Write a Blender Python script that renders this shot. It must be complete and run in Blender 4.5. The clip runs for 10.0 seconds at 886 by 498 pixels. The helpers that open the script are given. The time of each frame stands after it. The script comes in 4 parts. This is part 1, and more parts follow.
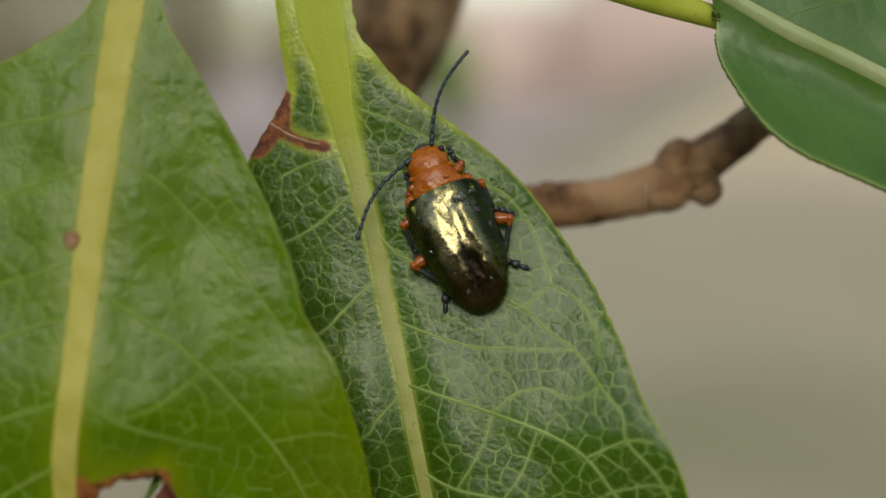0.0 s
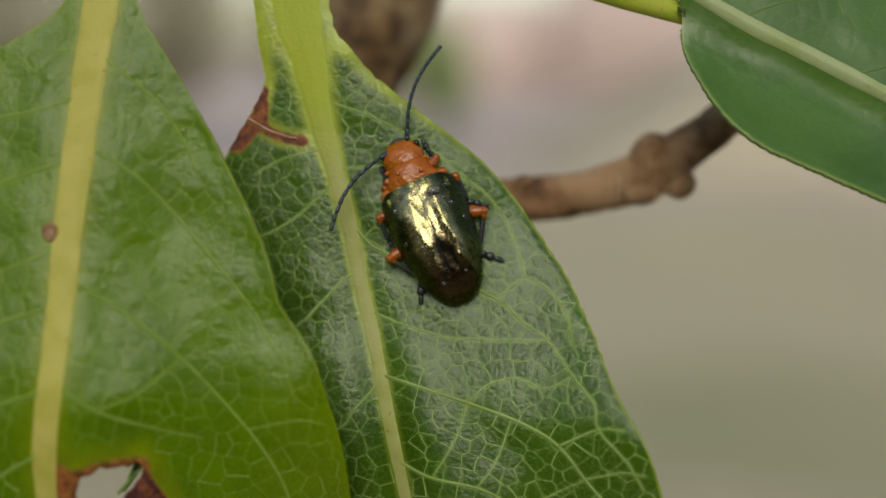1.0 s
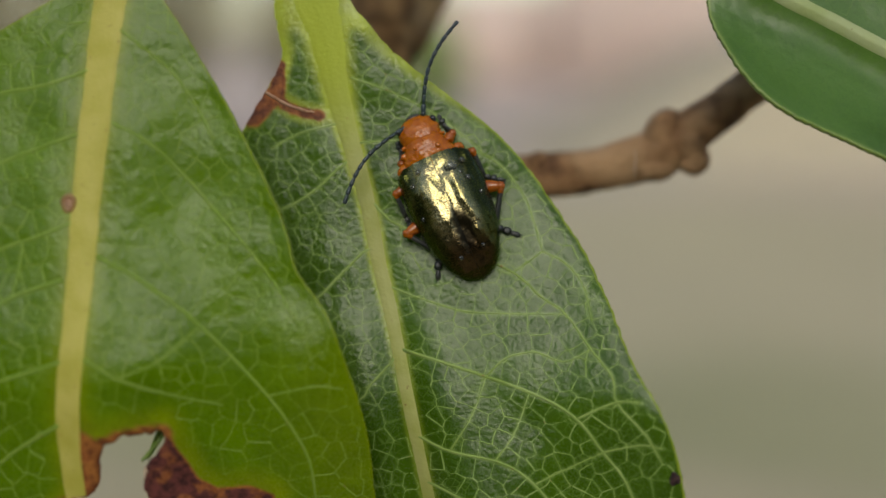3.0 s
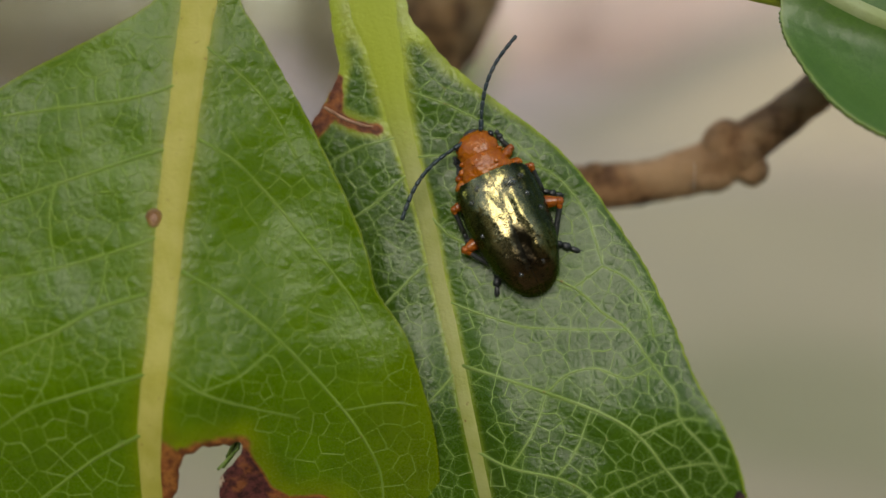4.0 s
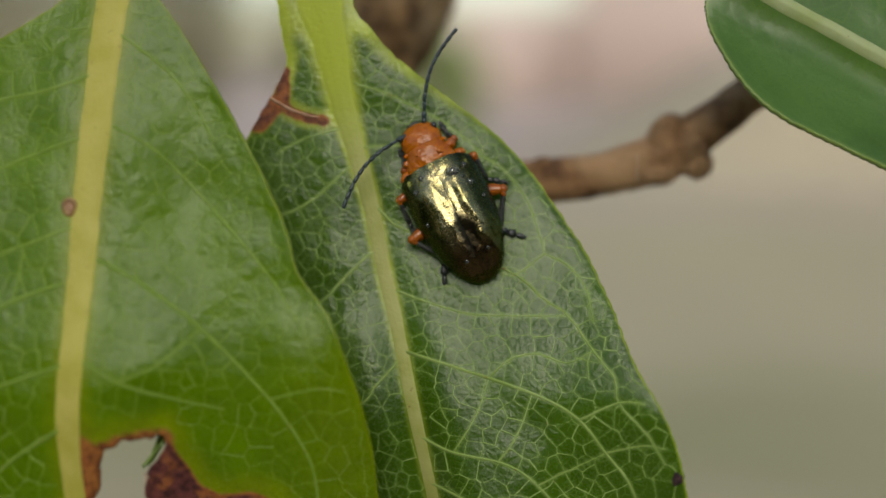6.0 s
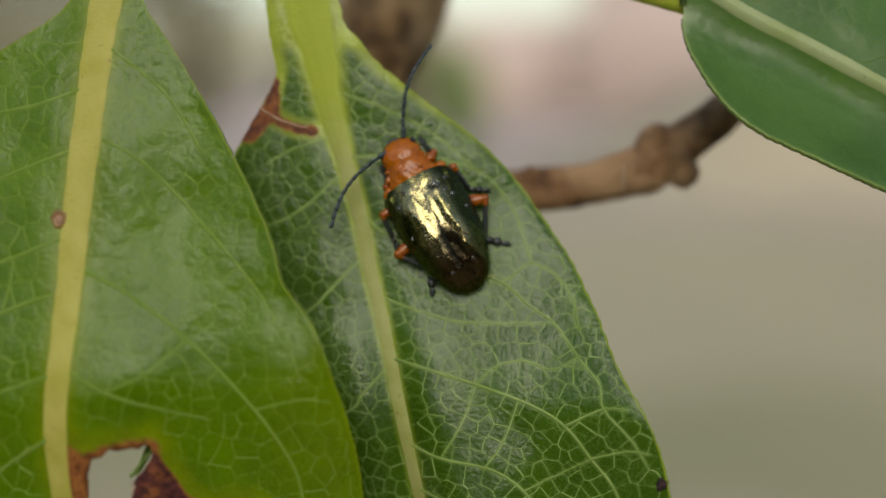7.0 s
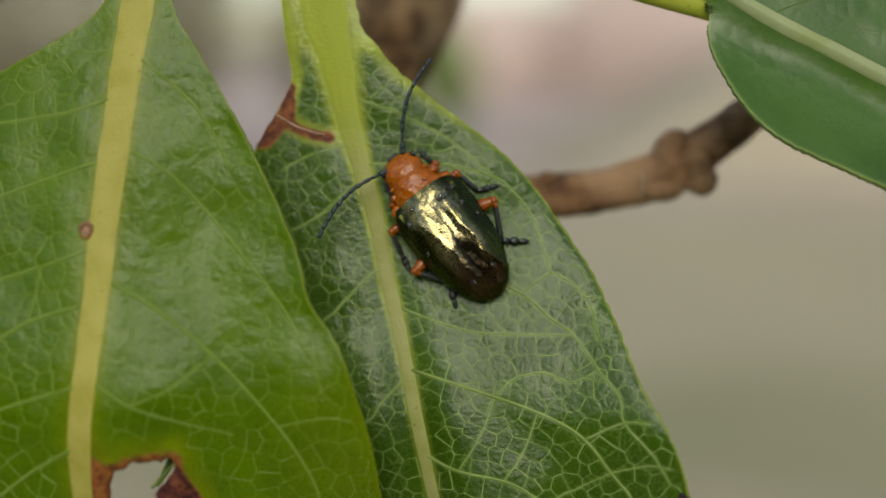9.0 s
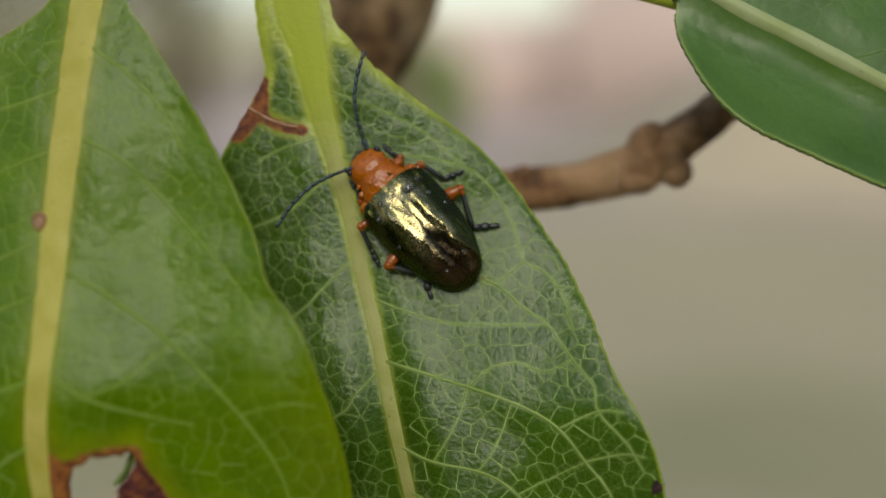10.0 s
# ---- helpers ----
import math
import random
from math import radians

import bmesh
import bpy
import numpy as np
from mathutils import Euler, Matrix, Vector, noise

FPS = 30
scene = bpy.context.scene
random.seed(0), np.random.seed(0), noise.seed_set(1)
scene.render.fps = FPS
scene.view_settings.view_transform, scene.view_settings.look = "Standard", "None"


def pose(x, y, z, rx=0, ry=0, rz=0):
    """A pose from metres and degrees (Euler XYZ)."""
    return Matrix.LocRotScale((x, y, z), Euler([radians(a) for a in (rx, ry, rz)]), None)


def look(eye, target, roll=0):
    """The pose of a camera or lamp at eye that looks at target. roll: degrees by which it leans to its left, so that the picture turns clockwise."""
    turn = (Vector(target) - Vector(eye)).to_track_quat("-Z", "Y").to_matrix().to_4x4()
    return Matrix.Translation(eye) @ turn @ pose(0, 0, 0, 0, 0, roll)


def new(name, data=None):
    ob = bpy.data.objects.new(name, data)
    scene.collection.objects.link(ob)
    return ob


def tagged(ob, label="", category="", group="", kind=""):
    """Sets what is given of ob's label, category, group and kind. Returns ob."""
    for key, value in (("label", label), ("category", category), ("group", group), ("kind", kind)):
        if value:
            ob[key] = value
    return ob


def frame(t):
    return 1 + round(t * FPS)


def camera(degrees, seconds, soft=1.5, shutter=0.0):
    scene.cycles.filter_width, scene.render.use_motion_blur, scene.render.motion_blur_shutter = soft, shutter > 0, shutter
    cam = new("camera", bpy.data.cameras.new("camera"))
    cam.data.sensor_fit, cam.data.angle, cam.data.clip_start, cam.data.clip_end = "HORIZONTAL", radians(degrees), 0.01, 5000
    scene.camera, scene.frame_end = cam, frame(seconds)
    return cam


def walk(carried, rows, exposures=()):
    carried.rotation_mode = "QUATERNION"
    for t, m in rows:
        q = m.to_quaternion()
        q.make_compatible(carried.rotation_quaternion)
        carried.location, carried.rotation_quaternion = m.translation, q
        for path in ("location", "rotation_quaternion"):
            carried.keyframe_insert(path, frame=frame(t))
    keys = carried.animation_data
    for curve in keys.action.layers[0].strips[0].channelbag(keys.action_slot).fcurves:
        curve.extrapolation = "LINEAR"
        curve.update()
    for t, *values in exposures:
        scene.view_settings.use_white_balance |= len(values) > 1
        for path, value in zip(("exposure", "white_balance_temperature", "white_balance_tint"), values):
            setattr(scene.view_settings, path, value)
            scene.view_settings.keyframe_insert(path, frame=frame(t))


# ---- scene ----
from mathutils import geometry, kdtree

TILT, EYE = -9.0, 1.2
BASE = pose(0, 0, EYE, TILT, 0, 0)      # the plant's frame: x right, y away, z up
MM = 0.001

# camera: seconds, place in mm and turn in degrees, in the plant's frame
CAM_ROWS = [
    (0, -0.05, 0.71, 0.20, 0.00, -0.00, 0.00),
    (0.2, -0.18, 1.40, 0.67, -0.09, -0.28, -0.87),
    (0.5, -0.37, 1.20, 1.37, -0.85, -0.19, -0.73),
    (0.7, 0.13, 0.93, 0.81, -0.01, -0.41, -0.81),
    (1, 0.89, -0.32, -0.02, -0.16, 0.10, -0.31),
    (1.2, 0.62, 0.95, 0.34, 0.36, -0.50, 0.24),
    (1.5, 0.22, 0.41, 0.89, -1.36, -0.03, 0.35),
    (1.8, 0.59, 0.47, 0.24, -0.59, 0.06, 0.04),
    (2, 0.84, -0.20, -0.19, -0.88, 0.25, 0.49),
    (2.2, 0.64, 0.64, -0.32, -0.73, 0.18, 0.04),
    (3.3, -0.46, -0.63, -1.05, -0.32, 0.08, -0.60),
    (3.5, -0.14, -0.37, -0.62, -0.11, 0.24, 0.01),
    (3.8, -1.39, -1.00, -0.04, -1.29, 0.39, -0.12),
    (4, -2.23, 0.06, 0.34, -0.99, 0.23, 0.52),
    (4.2, -2.15, -0.24, -0.00, 0.80, -0.16, 0.75),
    (4.5, -2.03, -0.81, -0.52, 0.01, 0.42, 0.67),
    (4.8, -0.55, -0.76, -1.82, 1.25, 0.18, 0.79),
    (5, 0.44, -1.26, -2.69, 0.92, 0.63, 0.62),
    (5.2, 0.36, -0.25, -2.28, -0.57, 0.74, 1.30),
    (5.5, 0.24, -0.07, -1.66, -0.24, 0.20, -0.23),
    (5.8, 0.37, -0.61, -1.73, -0.17, 0.47, 1.17),
    (6, 0.46, -0.93, -1.77, 0.32, 0.34, 0.28),
    (6.2, -0.39, -0.93, -0.47, -0.03, 0.17, -0.94),
    (7.3, 1.73, -1.93, -2.29, 1.07, 0.48, 0.77),
    (7.5, 1.16, -1.19, -0.29, 0.74, 0.23, -0.54),
    (7.8, 1.35, -1.43, -1.11, -0.06, 0.23, 0.57),
    (8, 1.47, -2.09, -1.66, 0.84, 0.41, 0.36),
    (8.2, 1.23, -0.30, -1.72, 1.00, 0.26, -0.23),
    (8.5, 0.87, -1.55, -1.82, 1.03, 0.58, 0.39),
    (8.8, 0.24, -0.74, -1.00, 0.51, 0.34, 0.48),
    (9, -0.18, -0.82, -0.46, 0.01, 0.12, -0.03),
    (9.2, 0.11, -0.97, -0.91, 0.33, 0.38, 0.54),
    (9.5, 0.54, -0.93, -1.59, 0.55, 0.45, 1.33),
    (9.8, 0.85, 0.40, -1.76, 0.97, 0.03, -0.15),
    (10, 1.05, -0.88, -1.87, 0.83, 0.58, -0.18),
]
EXPOSURE = 0.43
cam = camera(40.0, 10.0)
cam.data.dof.use_dof = True
cam.data.dof.focus_distance = 0.0632
cam.data.dof.aperture_fstop = 14.0
walk(cam, [(t, BASE @ pose(x * MM, y * MM, z * MM, rx, ry, rz) @ pose(0, 0, 0, 90)) for t, x, y, z, rx, ry, rz in CAM_ROWS],
     exposures=[(0.0, EXPOSURE, 7380, 10), (10.0, EXPOSURE, 7380, 10)])

# ---- light ----
SUN_HEIGHT, SUN_TURN = 36.0, 184.0
world = bpy.data.worlds.new("sky")
world.use_nodes = True
scene.world = world
wt = world.node_tree
sky = wt.nodes.new("ShaderNodeTexSky")
sky.sky_type = "NISHITA"
sky.sun_disc = False
sky.sun_elevation = radians(SUN_HEIGHT)
sky.sun_rotation = radians(SUN_TURN)
sky.air_density, sky.dust_density, sky.ozone_density = 1.0, 1.35, 1.0
wt.links.new(sky.outputs[0], wt.nodes["Background"].inputs[0])
wt.nodes["Background"].inputs[1].default_value = 0.12
sun_data = bpy.data.lights.new("sun", "SUN")
sun_data.energy, sun_data.angle, sun_data.color = 0.85, radians(34), (0.91, 0.97, 0.95)
sun = new("sun", sun_data)
az = radians(SUN_TURN)
away = Vector((math.sin(az) * math.cos(radians(SUN_HEIGHT)), math.cos(az) * math.cos(radians(SUN_HEIGHT)), math.sin(radians(SUN_HEIGHT))))
sun.matrix_basis = look(away * 20, (0, 0, 0))


# ---- materials ----
class Nodes:
    """A short hand for building a material's node tree."""

    def __init__(self, name, roughness=0.5, metallic=0.0, specular=0.5):
        self.mat = bpy.data.materials.new(name)
        self.mat.use_nodes = True
        self.t = self.mat.node_tree
        self.b = self.t.nodes["Principled BSDF"]
        self.set("Roughness", roughness)
        self.set("Metallic", metallic)
        self.set("Specular IOR Level", specular)

    def set(self, key, value):
        if hasattr(value, "links"):
            self.t.links.new(value, self.b.inputs[key])
        else:
            self.b.inputs[key].default_value = value

    def add(self, kind, **inputs):
        n = self.t.nodes.new("ShaderNode" + kind)
        for key, value in inputs.items():
            slot = n.inputs[int(key[1:])] if key[0] == "i" and key[1:].isdigit() else n.inputs[key.replace("_", " ")]
            if hasattr(value, "links"):
                self.t.links.new(value, slot)
            else:
                slot.default_value = value
        return n

    def math(self, op, a, b=0.0, clamp=False):
        n = self.add("Math", i0=a, i1=b)
        n.operation, n.use_clamp = op, clamp
        return n.outputs[0]

    def ramp(self, value, lo, hi, a=0.0, b=1.0):
        n = self.add("MapRange", i0=value, i1=lo, i2=hi, i3=a, i4=b)
        n.interpolation_type = "SMOOTHSTEP"
        return n.outputs[0]

    def mix(self, fac, a, b):
        n = self.t.nodes.new("ShaderNodeMix")
        n.data_type = "RGBA"
        for slot, value in ((n.inputs[0], fac), (n.inputs[6], a), (n.inputs[7], b)):
            if hasattr(value, "links"):
                self.t.links.new(value, slot)
            else:
                slot.default_value = value if isinstance(value, float) else (*value, 1.0)
        return n.outputs[2]

    def attr(self, name):
        n = self.t.nodes.new("ShaderNodeAttribute")
        n.attribute_name = name
        return n.outputs["Fac"]

    def coords(self, scale=1000.0):
        c = self.t.nodes.new("ShaderNodeTexCoord").outputs["Object"]
        n = self.add("VectorMath", i0=c, i1=(scale, scale, scale))
        n.operation = "MULTIPLY"
        return n.outputs[0]

    def noise(self, vec, scale, detail=3.0, rough=0.5):
        return self.add("TexNoise", Vector=vec, Scale=scale, Detail=detail, Roughness=rough).outputs["Fac"]

    def bump(self, height, strength=0.5, distance=0.0001, normal=None):
        n = self.add("Bump", Strength=strength, Distance=distance, Height=height)
        if normal is not None:
            self.t.links.new(normal, n.inputs["Normal"])
        return n.outputs[0]


def leaf_material(name, dark, light, net, yellow, rough=0.36, cell=0.85, sheen=0.5, relief=0.5, clear=0.6):
    n = Nodes(name, rough, 0.0, sheen)
    p = n.coords()
    warp = n.add("TexNoise", Vector=p, Scale=0.9, Detail=1.0)
    w = n.add("VectorMath", i0=warp.outputs["Color"], i1=(0.5, 0.5, 0.5))
    w.operation = "SUBTRACT"
    w2 = n.add("VectorMath", i0=w.outputs[0], i1=(0.45, 0.0, 0.45))
    w2.operation = "MULTIPLY"
    q = n.add("VectorMath", i0=p, i1=w2.outputs[0])
    q.operation = "ADD"
    flat = n.add("VectorMath", i0=q.outputs[0], i1=(1.0, 0.0, 1.0))
    flat.operation = "MULTIPLY"
    small = n.add("TexVoronoi", Vector=flat.outputs[0], Scale=cell * 2.2, Randomness=1.0)
    small.feature = "DISTANCE_TO_EDGE"
    d2 = small.outputs["Distance"]
    line2 = n.ramp(d2, 0.012, 0.07, 1.0, 0.0)
    blotch = n.noise(p, 0.25, 3.0)
    grain = n.noise(p, 9.0, 3.0)
    base = n.mix(n.ramp(blotch, 0.3, 0.7), dark, light)
    base = n.mix(n.math("MULTIPLY", n.ramp(grain, 0.45, 0.75), 0.25), base, tuple(c * 0.5 for c in dark))
    fade = n.ramp(n.noise(p, 0.7, 2.0), 0.40, 0.62, 0.0, 1.0)
    c = n.mix(n.math("MULTIPLY", n.math("MULTIPLY", line2, fade), clear * 0.5), base, net)
    c = n.mix(n.ramp(n.attr("net"), 0.02, 0.13, clear * 0.5, 0.0), c, net)
    c = n.mix(n.ramp(n.attr("vein"), 0.05, 0.20, 0.30, 0.0), c, net)
    c = n.mix(n.ramp(n.attr("edge"), 0.04, 0.16, 0.65, 0.0), c, yellow)
    c = n.mix(n.attr("yellow"), c, n.mix(n.ramp(n.noise(p, 0.8, 3.0), 0.3, 0.7), yellow, tuple(v * 0.75 for v in yellow)))
    burn = n.attr("burn")
    speck = n.ramp(n.noise(p, 2.2, 5.0, 0.7), 0.35, 0.65)
    brown = n.mix(n.ramp(burn, 1.1, 1.8), n.mix(speck, (0.13, 0.035, 0.010), (0.32, 0.12, 0.025)), n.mix(speck, (0.035, 0.010, 0.009), (0.13, 0.035, 0.028)))
    brown = n.mix(n.ramp(n.noise(p, 0.75, 3.0, 0.6), 0.46, 0.62, 0.0, 0.75), brown, n.mix(speck, (0.22, 0.060, 0.014), (0.36, 0.13, 0.035)))
    brown = n.mix(n.ramp(burn, 2.05, 2.5), brown, n.mix(speck, (0.34, 0.24, 0.16), (0.55, 0.43, 0.31)))
    c = n.mix(n.math("MINIMUM", burn, 1.0), c, brown)
    n.set("Base Color", c)
    pillow2 = n.ramp(d2, 0.0, 0.4)
    h = n.math("MULTIPLY", pillow2, 0.22)
    h = n.math("ADD", h, n.math("ADD", n.math("MULTIPLY", n.noise(p, 13.0, 2.0, 0.5), 0.24), n.math("MULTIPLY", n.noise(p, 4.0, 2.0, 0.5), 0.36)))
    n.set("Normal", n.bump(h, relief, 0.00012))
    r = n.math("ADD", n.ramp(grain, 0.2, 0.8, rough - 0.05, rough + 0.05), n.math("MULTIPLY", burn, 0.3))
    r = n.math("ADD", r, n.ramp(n.noise(p, 0.22, 2.0), 0.35, 0.65, -0.02, 0.03))
    n.set("Roughness", r)
    return n.mat


def rib_material(name, a, b, top=None, lo=0.0, hi=1.0):
    n = Nodes(name, 0.5, 0.0, 0.18)
    p = n.coords()
    c = n.mix(n.ramp(n.noise(p, 0.6, 3.0), 0.3, 0.7), a, b)
    c = n.mix(n.ramp(n.noise(p, 3.4, 2.0), 0.68, 0.8), c, (0.20, 0.12, 0.04))
    if top:
        c = n.mix(n.ramp(n.add("SeparateXYZ", Vector=p).outputs[2], lo, hi), c, top)
    n.set("Base Color", c)
    n.set("Normal", n.bump(n.noise(p, 5.0, 4.0), 0.3, 0.0001))
    return n.mat


def mottled(name, a, b, scale, rough=0.7, bump=0.4, depth=0.0002, specular=0.3, unit=1000.0, third=None):
    n = Nodes(name, rough, 0.0, specular)
    p = n.coords(unit)
    f = n.noise(p, scale, 5.0, 0.6)
    c = n.mix(n.ramp(f, 0.32, 0.68), a, b)
    if third:
        c = n.mix(n.ramp(n.noise(p, scale * 0.23, 3.0), 0.5, 0.66), c, third)
    n.set("Base Color", c)
    n.set("Normal", n.bump(n.noise(p, scale * 1.7, 6.0, 0.65), bump, depth))
    return n.mat


MAT_LEAF = leaf_material("glossy_dark_leaf", (0.033, 0.080, 0.003), (0.049, 0.110, 0.004), (0.22, 0.33, 0.08), (0.33, 0.40, 0.04), 0.25, 1.0, 0.31, 0.42, 0.5)
MAT_LEAF_FRONT = leaf_material("bright_green_leaf", (0.066, 0.138, 0.0002), (0.092, 0.178, 0.0004), (0.155, 0.25, 0.012), (0.18, 0.24, 0.002), 0.28, 0.9, 0.27, 0.5, 0.34)
MAT_LEAF_FOLD = leaf_material("blue_green_leaf", (0.048, 0.116, 0.010), (0.068, 0.152, 0.016), (0.11, 0.19, 0.04), (0.20, 0.28, 0.06), 0.34, 0.9, 0.5, 0.22, 0.26)
MAT_RIB = rib_material("pale_midrib", (0.38, 0.355, 0.060), (0.46, 0.42, 0.10))
MAT_RIB_FOLD = rib_material("pale_green_midrib", (0.30, 0.36, 0.14), (0.36, 0.41, 0.20))
MAT_RIB_MID = rib_material("pale_midrib_green_at_base", (0.29, 0.315, 0.08), (0.36, 0.37, 0.13), (0.34, 0.40, 0.04), 2.0, 9.0)
MAT_RIB_GREEN = rib_material("yellow_green_petiole", (0.32, 0.40, 0.035), (0.42, 0.46, 0.06))
MAT_VEIN = rib_material("fine_vein", (0.19, 0.28, 0.06), (0.25, 0.34, 0.10))
MAT_NET = rib_material("fine_vein_net", (0.19, 0.285, 0.06), (0.26, 0.36, 0.11))
MAT_VEIN_FRONT = rib_material("fine_green_vein", (0.15, 0.25, 0.03), (0.19, 0.28, 0.05))
MAT_VEIN_FOLD = rib_material("faint_green_vein", (0.09, 0.17, 0.04), (0.12, 0.20, 0.055))
MAT_LIP = mottled("dried_pale_lip", (0.26, 0.13, 0.07), (0.40, 0.24, 0.15), 2.2, 0.7, 0.6, 0.0001)
MAT_BARK = mottled("brown_bark", (0.055, 0.024, 0.012), (0.18, 0.092, 0.045), 0.75, 0.85, 1.0, 0.0005, 0.2, 1000.0, (0.25, 0.155, 0.09))
MAT_GALL = mottled("amber_spot", (0.17, 0.08, 0.02), (0.27, 0.15, 0.04), 2.0, 0.3, 0.3, 0.0001, 0.5)
MAT_BARK_PALE = mottled("grey_brown_bark", (0.075, 0.040, 0.017), (0.34, 0.19, 0.08), 0.5, 0.8, 1.0, 0.0008, 0.3, 1000.0, (0.40, 0.28, 0.15))
MAT_TWIG = mottled("weathered_twig_bark", (0.10, 0.046, 0.020), (0.38, 0.205, 0.095), 0.75, 0.75, 1.0, 0.0006, 0.3, 1000.0, (0.46, 0.285, 0.15))
MAT_SILK = mottled("pale_silk", (0.45, 0.45, 0.42), (0.7, 0.7, 0.66), 9.0, 0.4)
MAT_DARK_SPOT = mottled("dark_spot", (0.02, 0.010, 0.012), (0.07, 0.035, 0.03), 4.0, 0.7, 0.8, 0.0002)


def elytra_material():
    n = Nodes("bronze_wing_case", 0.2, 1.0, 0.5)
    p = n.coords()
    f = n.noise(p, 0.5, 3.0)
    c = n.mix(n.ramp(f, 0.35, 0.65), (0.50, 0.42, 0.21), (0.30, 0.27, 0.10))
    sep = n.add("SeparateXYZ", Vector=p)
    # brown rear, with the dim reflection of that end put into the colour
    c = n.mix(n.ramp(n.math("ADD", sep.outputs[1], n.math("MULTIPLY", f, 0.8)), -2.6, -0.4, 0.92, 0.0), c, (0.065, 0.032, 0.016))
    # olive flanks; their dark reflections are painted in around the bright centre
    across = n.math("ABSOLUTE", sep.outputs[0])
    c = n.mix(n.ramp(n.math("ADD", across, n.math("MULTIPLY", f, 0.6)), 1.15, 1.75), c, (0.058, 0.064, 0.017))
    c = n.mix(n.ramp(n.noise(p, 14.0, 2.0), 0.6, 0.75), c, (0.06, 0.06, 0.025))
    px = n.math("SUBTRACT", sep.outputs[0], 0.12)
    py = n.math("MULTIPLY", n.math("ADD", sep.outputs[1], 1.85), 0.42)
    worn = n.math("ADD", n.math("MULTIPLY", px, px), n.math("MULTIPLY", py, py))
    worn = n.ramp(n.math("ADD", worn, n.math("MULTIPLY", n.math("SUBTRACT", n.noise(p, 3.0, 4.0), 0.5), 0.5)), 0.12, 0.34, 0.93, 0.0)
    c = n.mix(worn, c, (0.018, 0.014, 0.009))
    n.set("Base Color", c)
    stretch = n.add("VectorMath", i0=p, i1=(1.0, 0.35, 1.0))
    stretch.operation = "MULTIPLY"
    folds = n.noise(stretch.outputs[0], 1.0, 2.0, 0.5)
    pits = n.noise(p, 11.0, 2.0)
    n.set("Normal", n.bump(pits, 0.30, 0.00008, n.bump(folds, 0.5, 0.0005)))
    n.set("Roughness", n.math("ADD", n.ramp(pits, 0.3, 0.8, 0.17, 0.33), n.math("MULTIPLY", worn, 0.12)))
    return n.mat


MAT_ELYTRA = elytra_material()


def shiny(name, a, b, rough, bump=0.5, depth=0.0002, scale=1.8, metallic=0.0, specular=0.6):
    n = Nodes(name, rough, metallic, specular)
    p = n.coords()
    n.set("Base Color", n.mix(n.ramp(n.noise(p, scale, 3.0), 0.3, 0.7), a, b))
    n.set("Normal", n.bump(n.noise(p, scale * 1.3, 3.0), bump, depth))
    return n.mat


MAT_ORANGE = shiny("orange_shell", (0.33, 0.074, 0.001), (0.43, 0.118, 0.002), 0.24, 0.45, 0.0002, 2.6, 0.0, 0.5)
MAT_FEMUR = shiny("orange_leg", (0.26, 0.056, 0.003), (0.35, 0.090, 0.004), 0.25, 0.2)
MAT_BLACK = shiny("black_leg", (0.010, 0.013, 0.014), (0.03, 0.032, 0.03), 0.34, 0.4, 0.0001, 6.0)
MAT_FEELER = shiny("blue_black_feeler", (0.010, 0.020, 0.024), (0.022, 0.042, 0.05), 0.36, 0.4, 0.0001, 6.0)
MAT_EYE = shiny("black_eye", (0.008, 0.008, 0.009), (0.014, 0.014, 0.016), 0.12, 0.05)
MAT_DROP = shiny("clear_droplet", (0.25, 0.27, 0.25), (0.32, 0.34, 0.32), 0.05, 0.0)
MAT_DROP.node_tree.nodes["Principled BSDF"].inputs["Transmission Weight"].default_value = 0.85


# ---- mesh helpers ----
def part(name, bm, material, parent=None, label=""):
    """Links a bmesh, built in millimetres, as one mesh object."""
    me = bpy.data.meshes.new(name)
    bmesh.ops.recalc_face_normals(bm, faces=bm.faces)
    bm.to_mesh(me)
    bm.free()
    me.transform(Matrix.Scale(MM, 4))
    me.materials.append(material)
    me.shade_smooth()
    ob = new(name, me)
    if parent is not None:
        ob.parent = parent
    return tagged(ob, label)


def spline(knots, t):
    """Catmull-Rom through the knots, t from 0 to their number less one."""
    k = np.asarray(knots, float)
    t = np.clip(np.atleast_1d(np.asarray(t, float)), 0, len(k) - 1.000001)
    i = t.astype(int)
    u = (t - i)[:, None]
    at = lambda j: k[np.clip(j, 0, len(k) - 1)]
    a, b, c, d = at(i - 1), at(i), at(i + 1), at(i + 2)
    a = np.where((i == 0)[:, None], 2 * b - c, a)
    d = np.where((i >= len(k) - 2)[:, None], 2 * c - b, d)
    return 0.5 * (2 * b + (c - a) * u + (2 * a - 5 * b + 4 * c - d) * u ** 2 + (3 * b - a - 3 * c + d) * u ** 3)


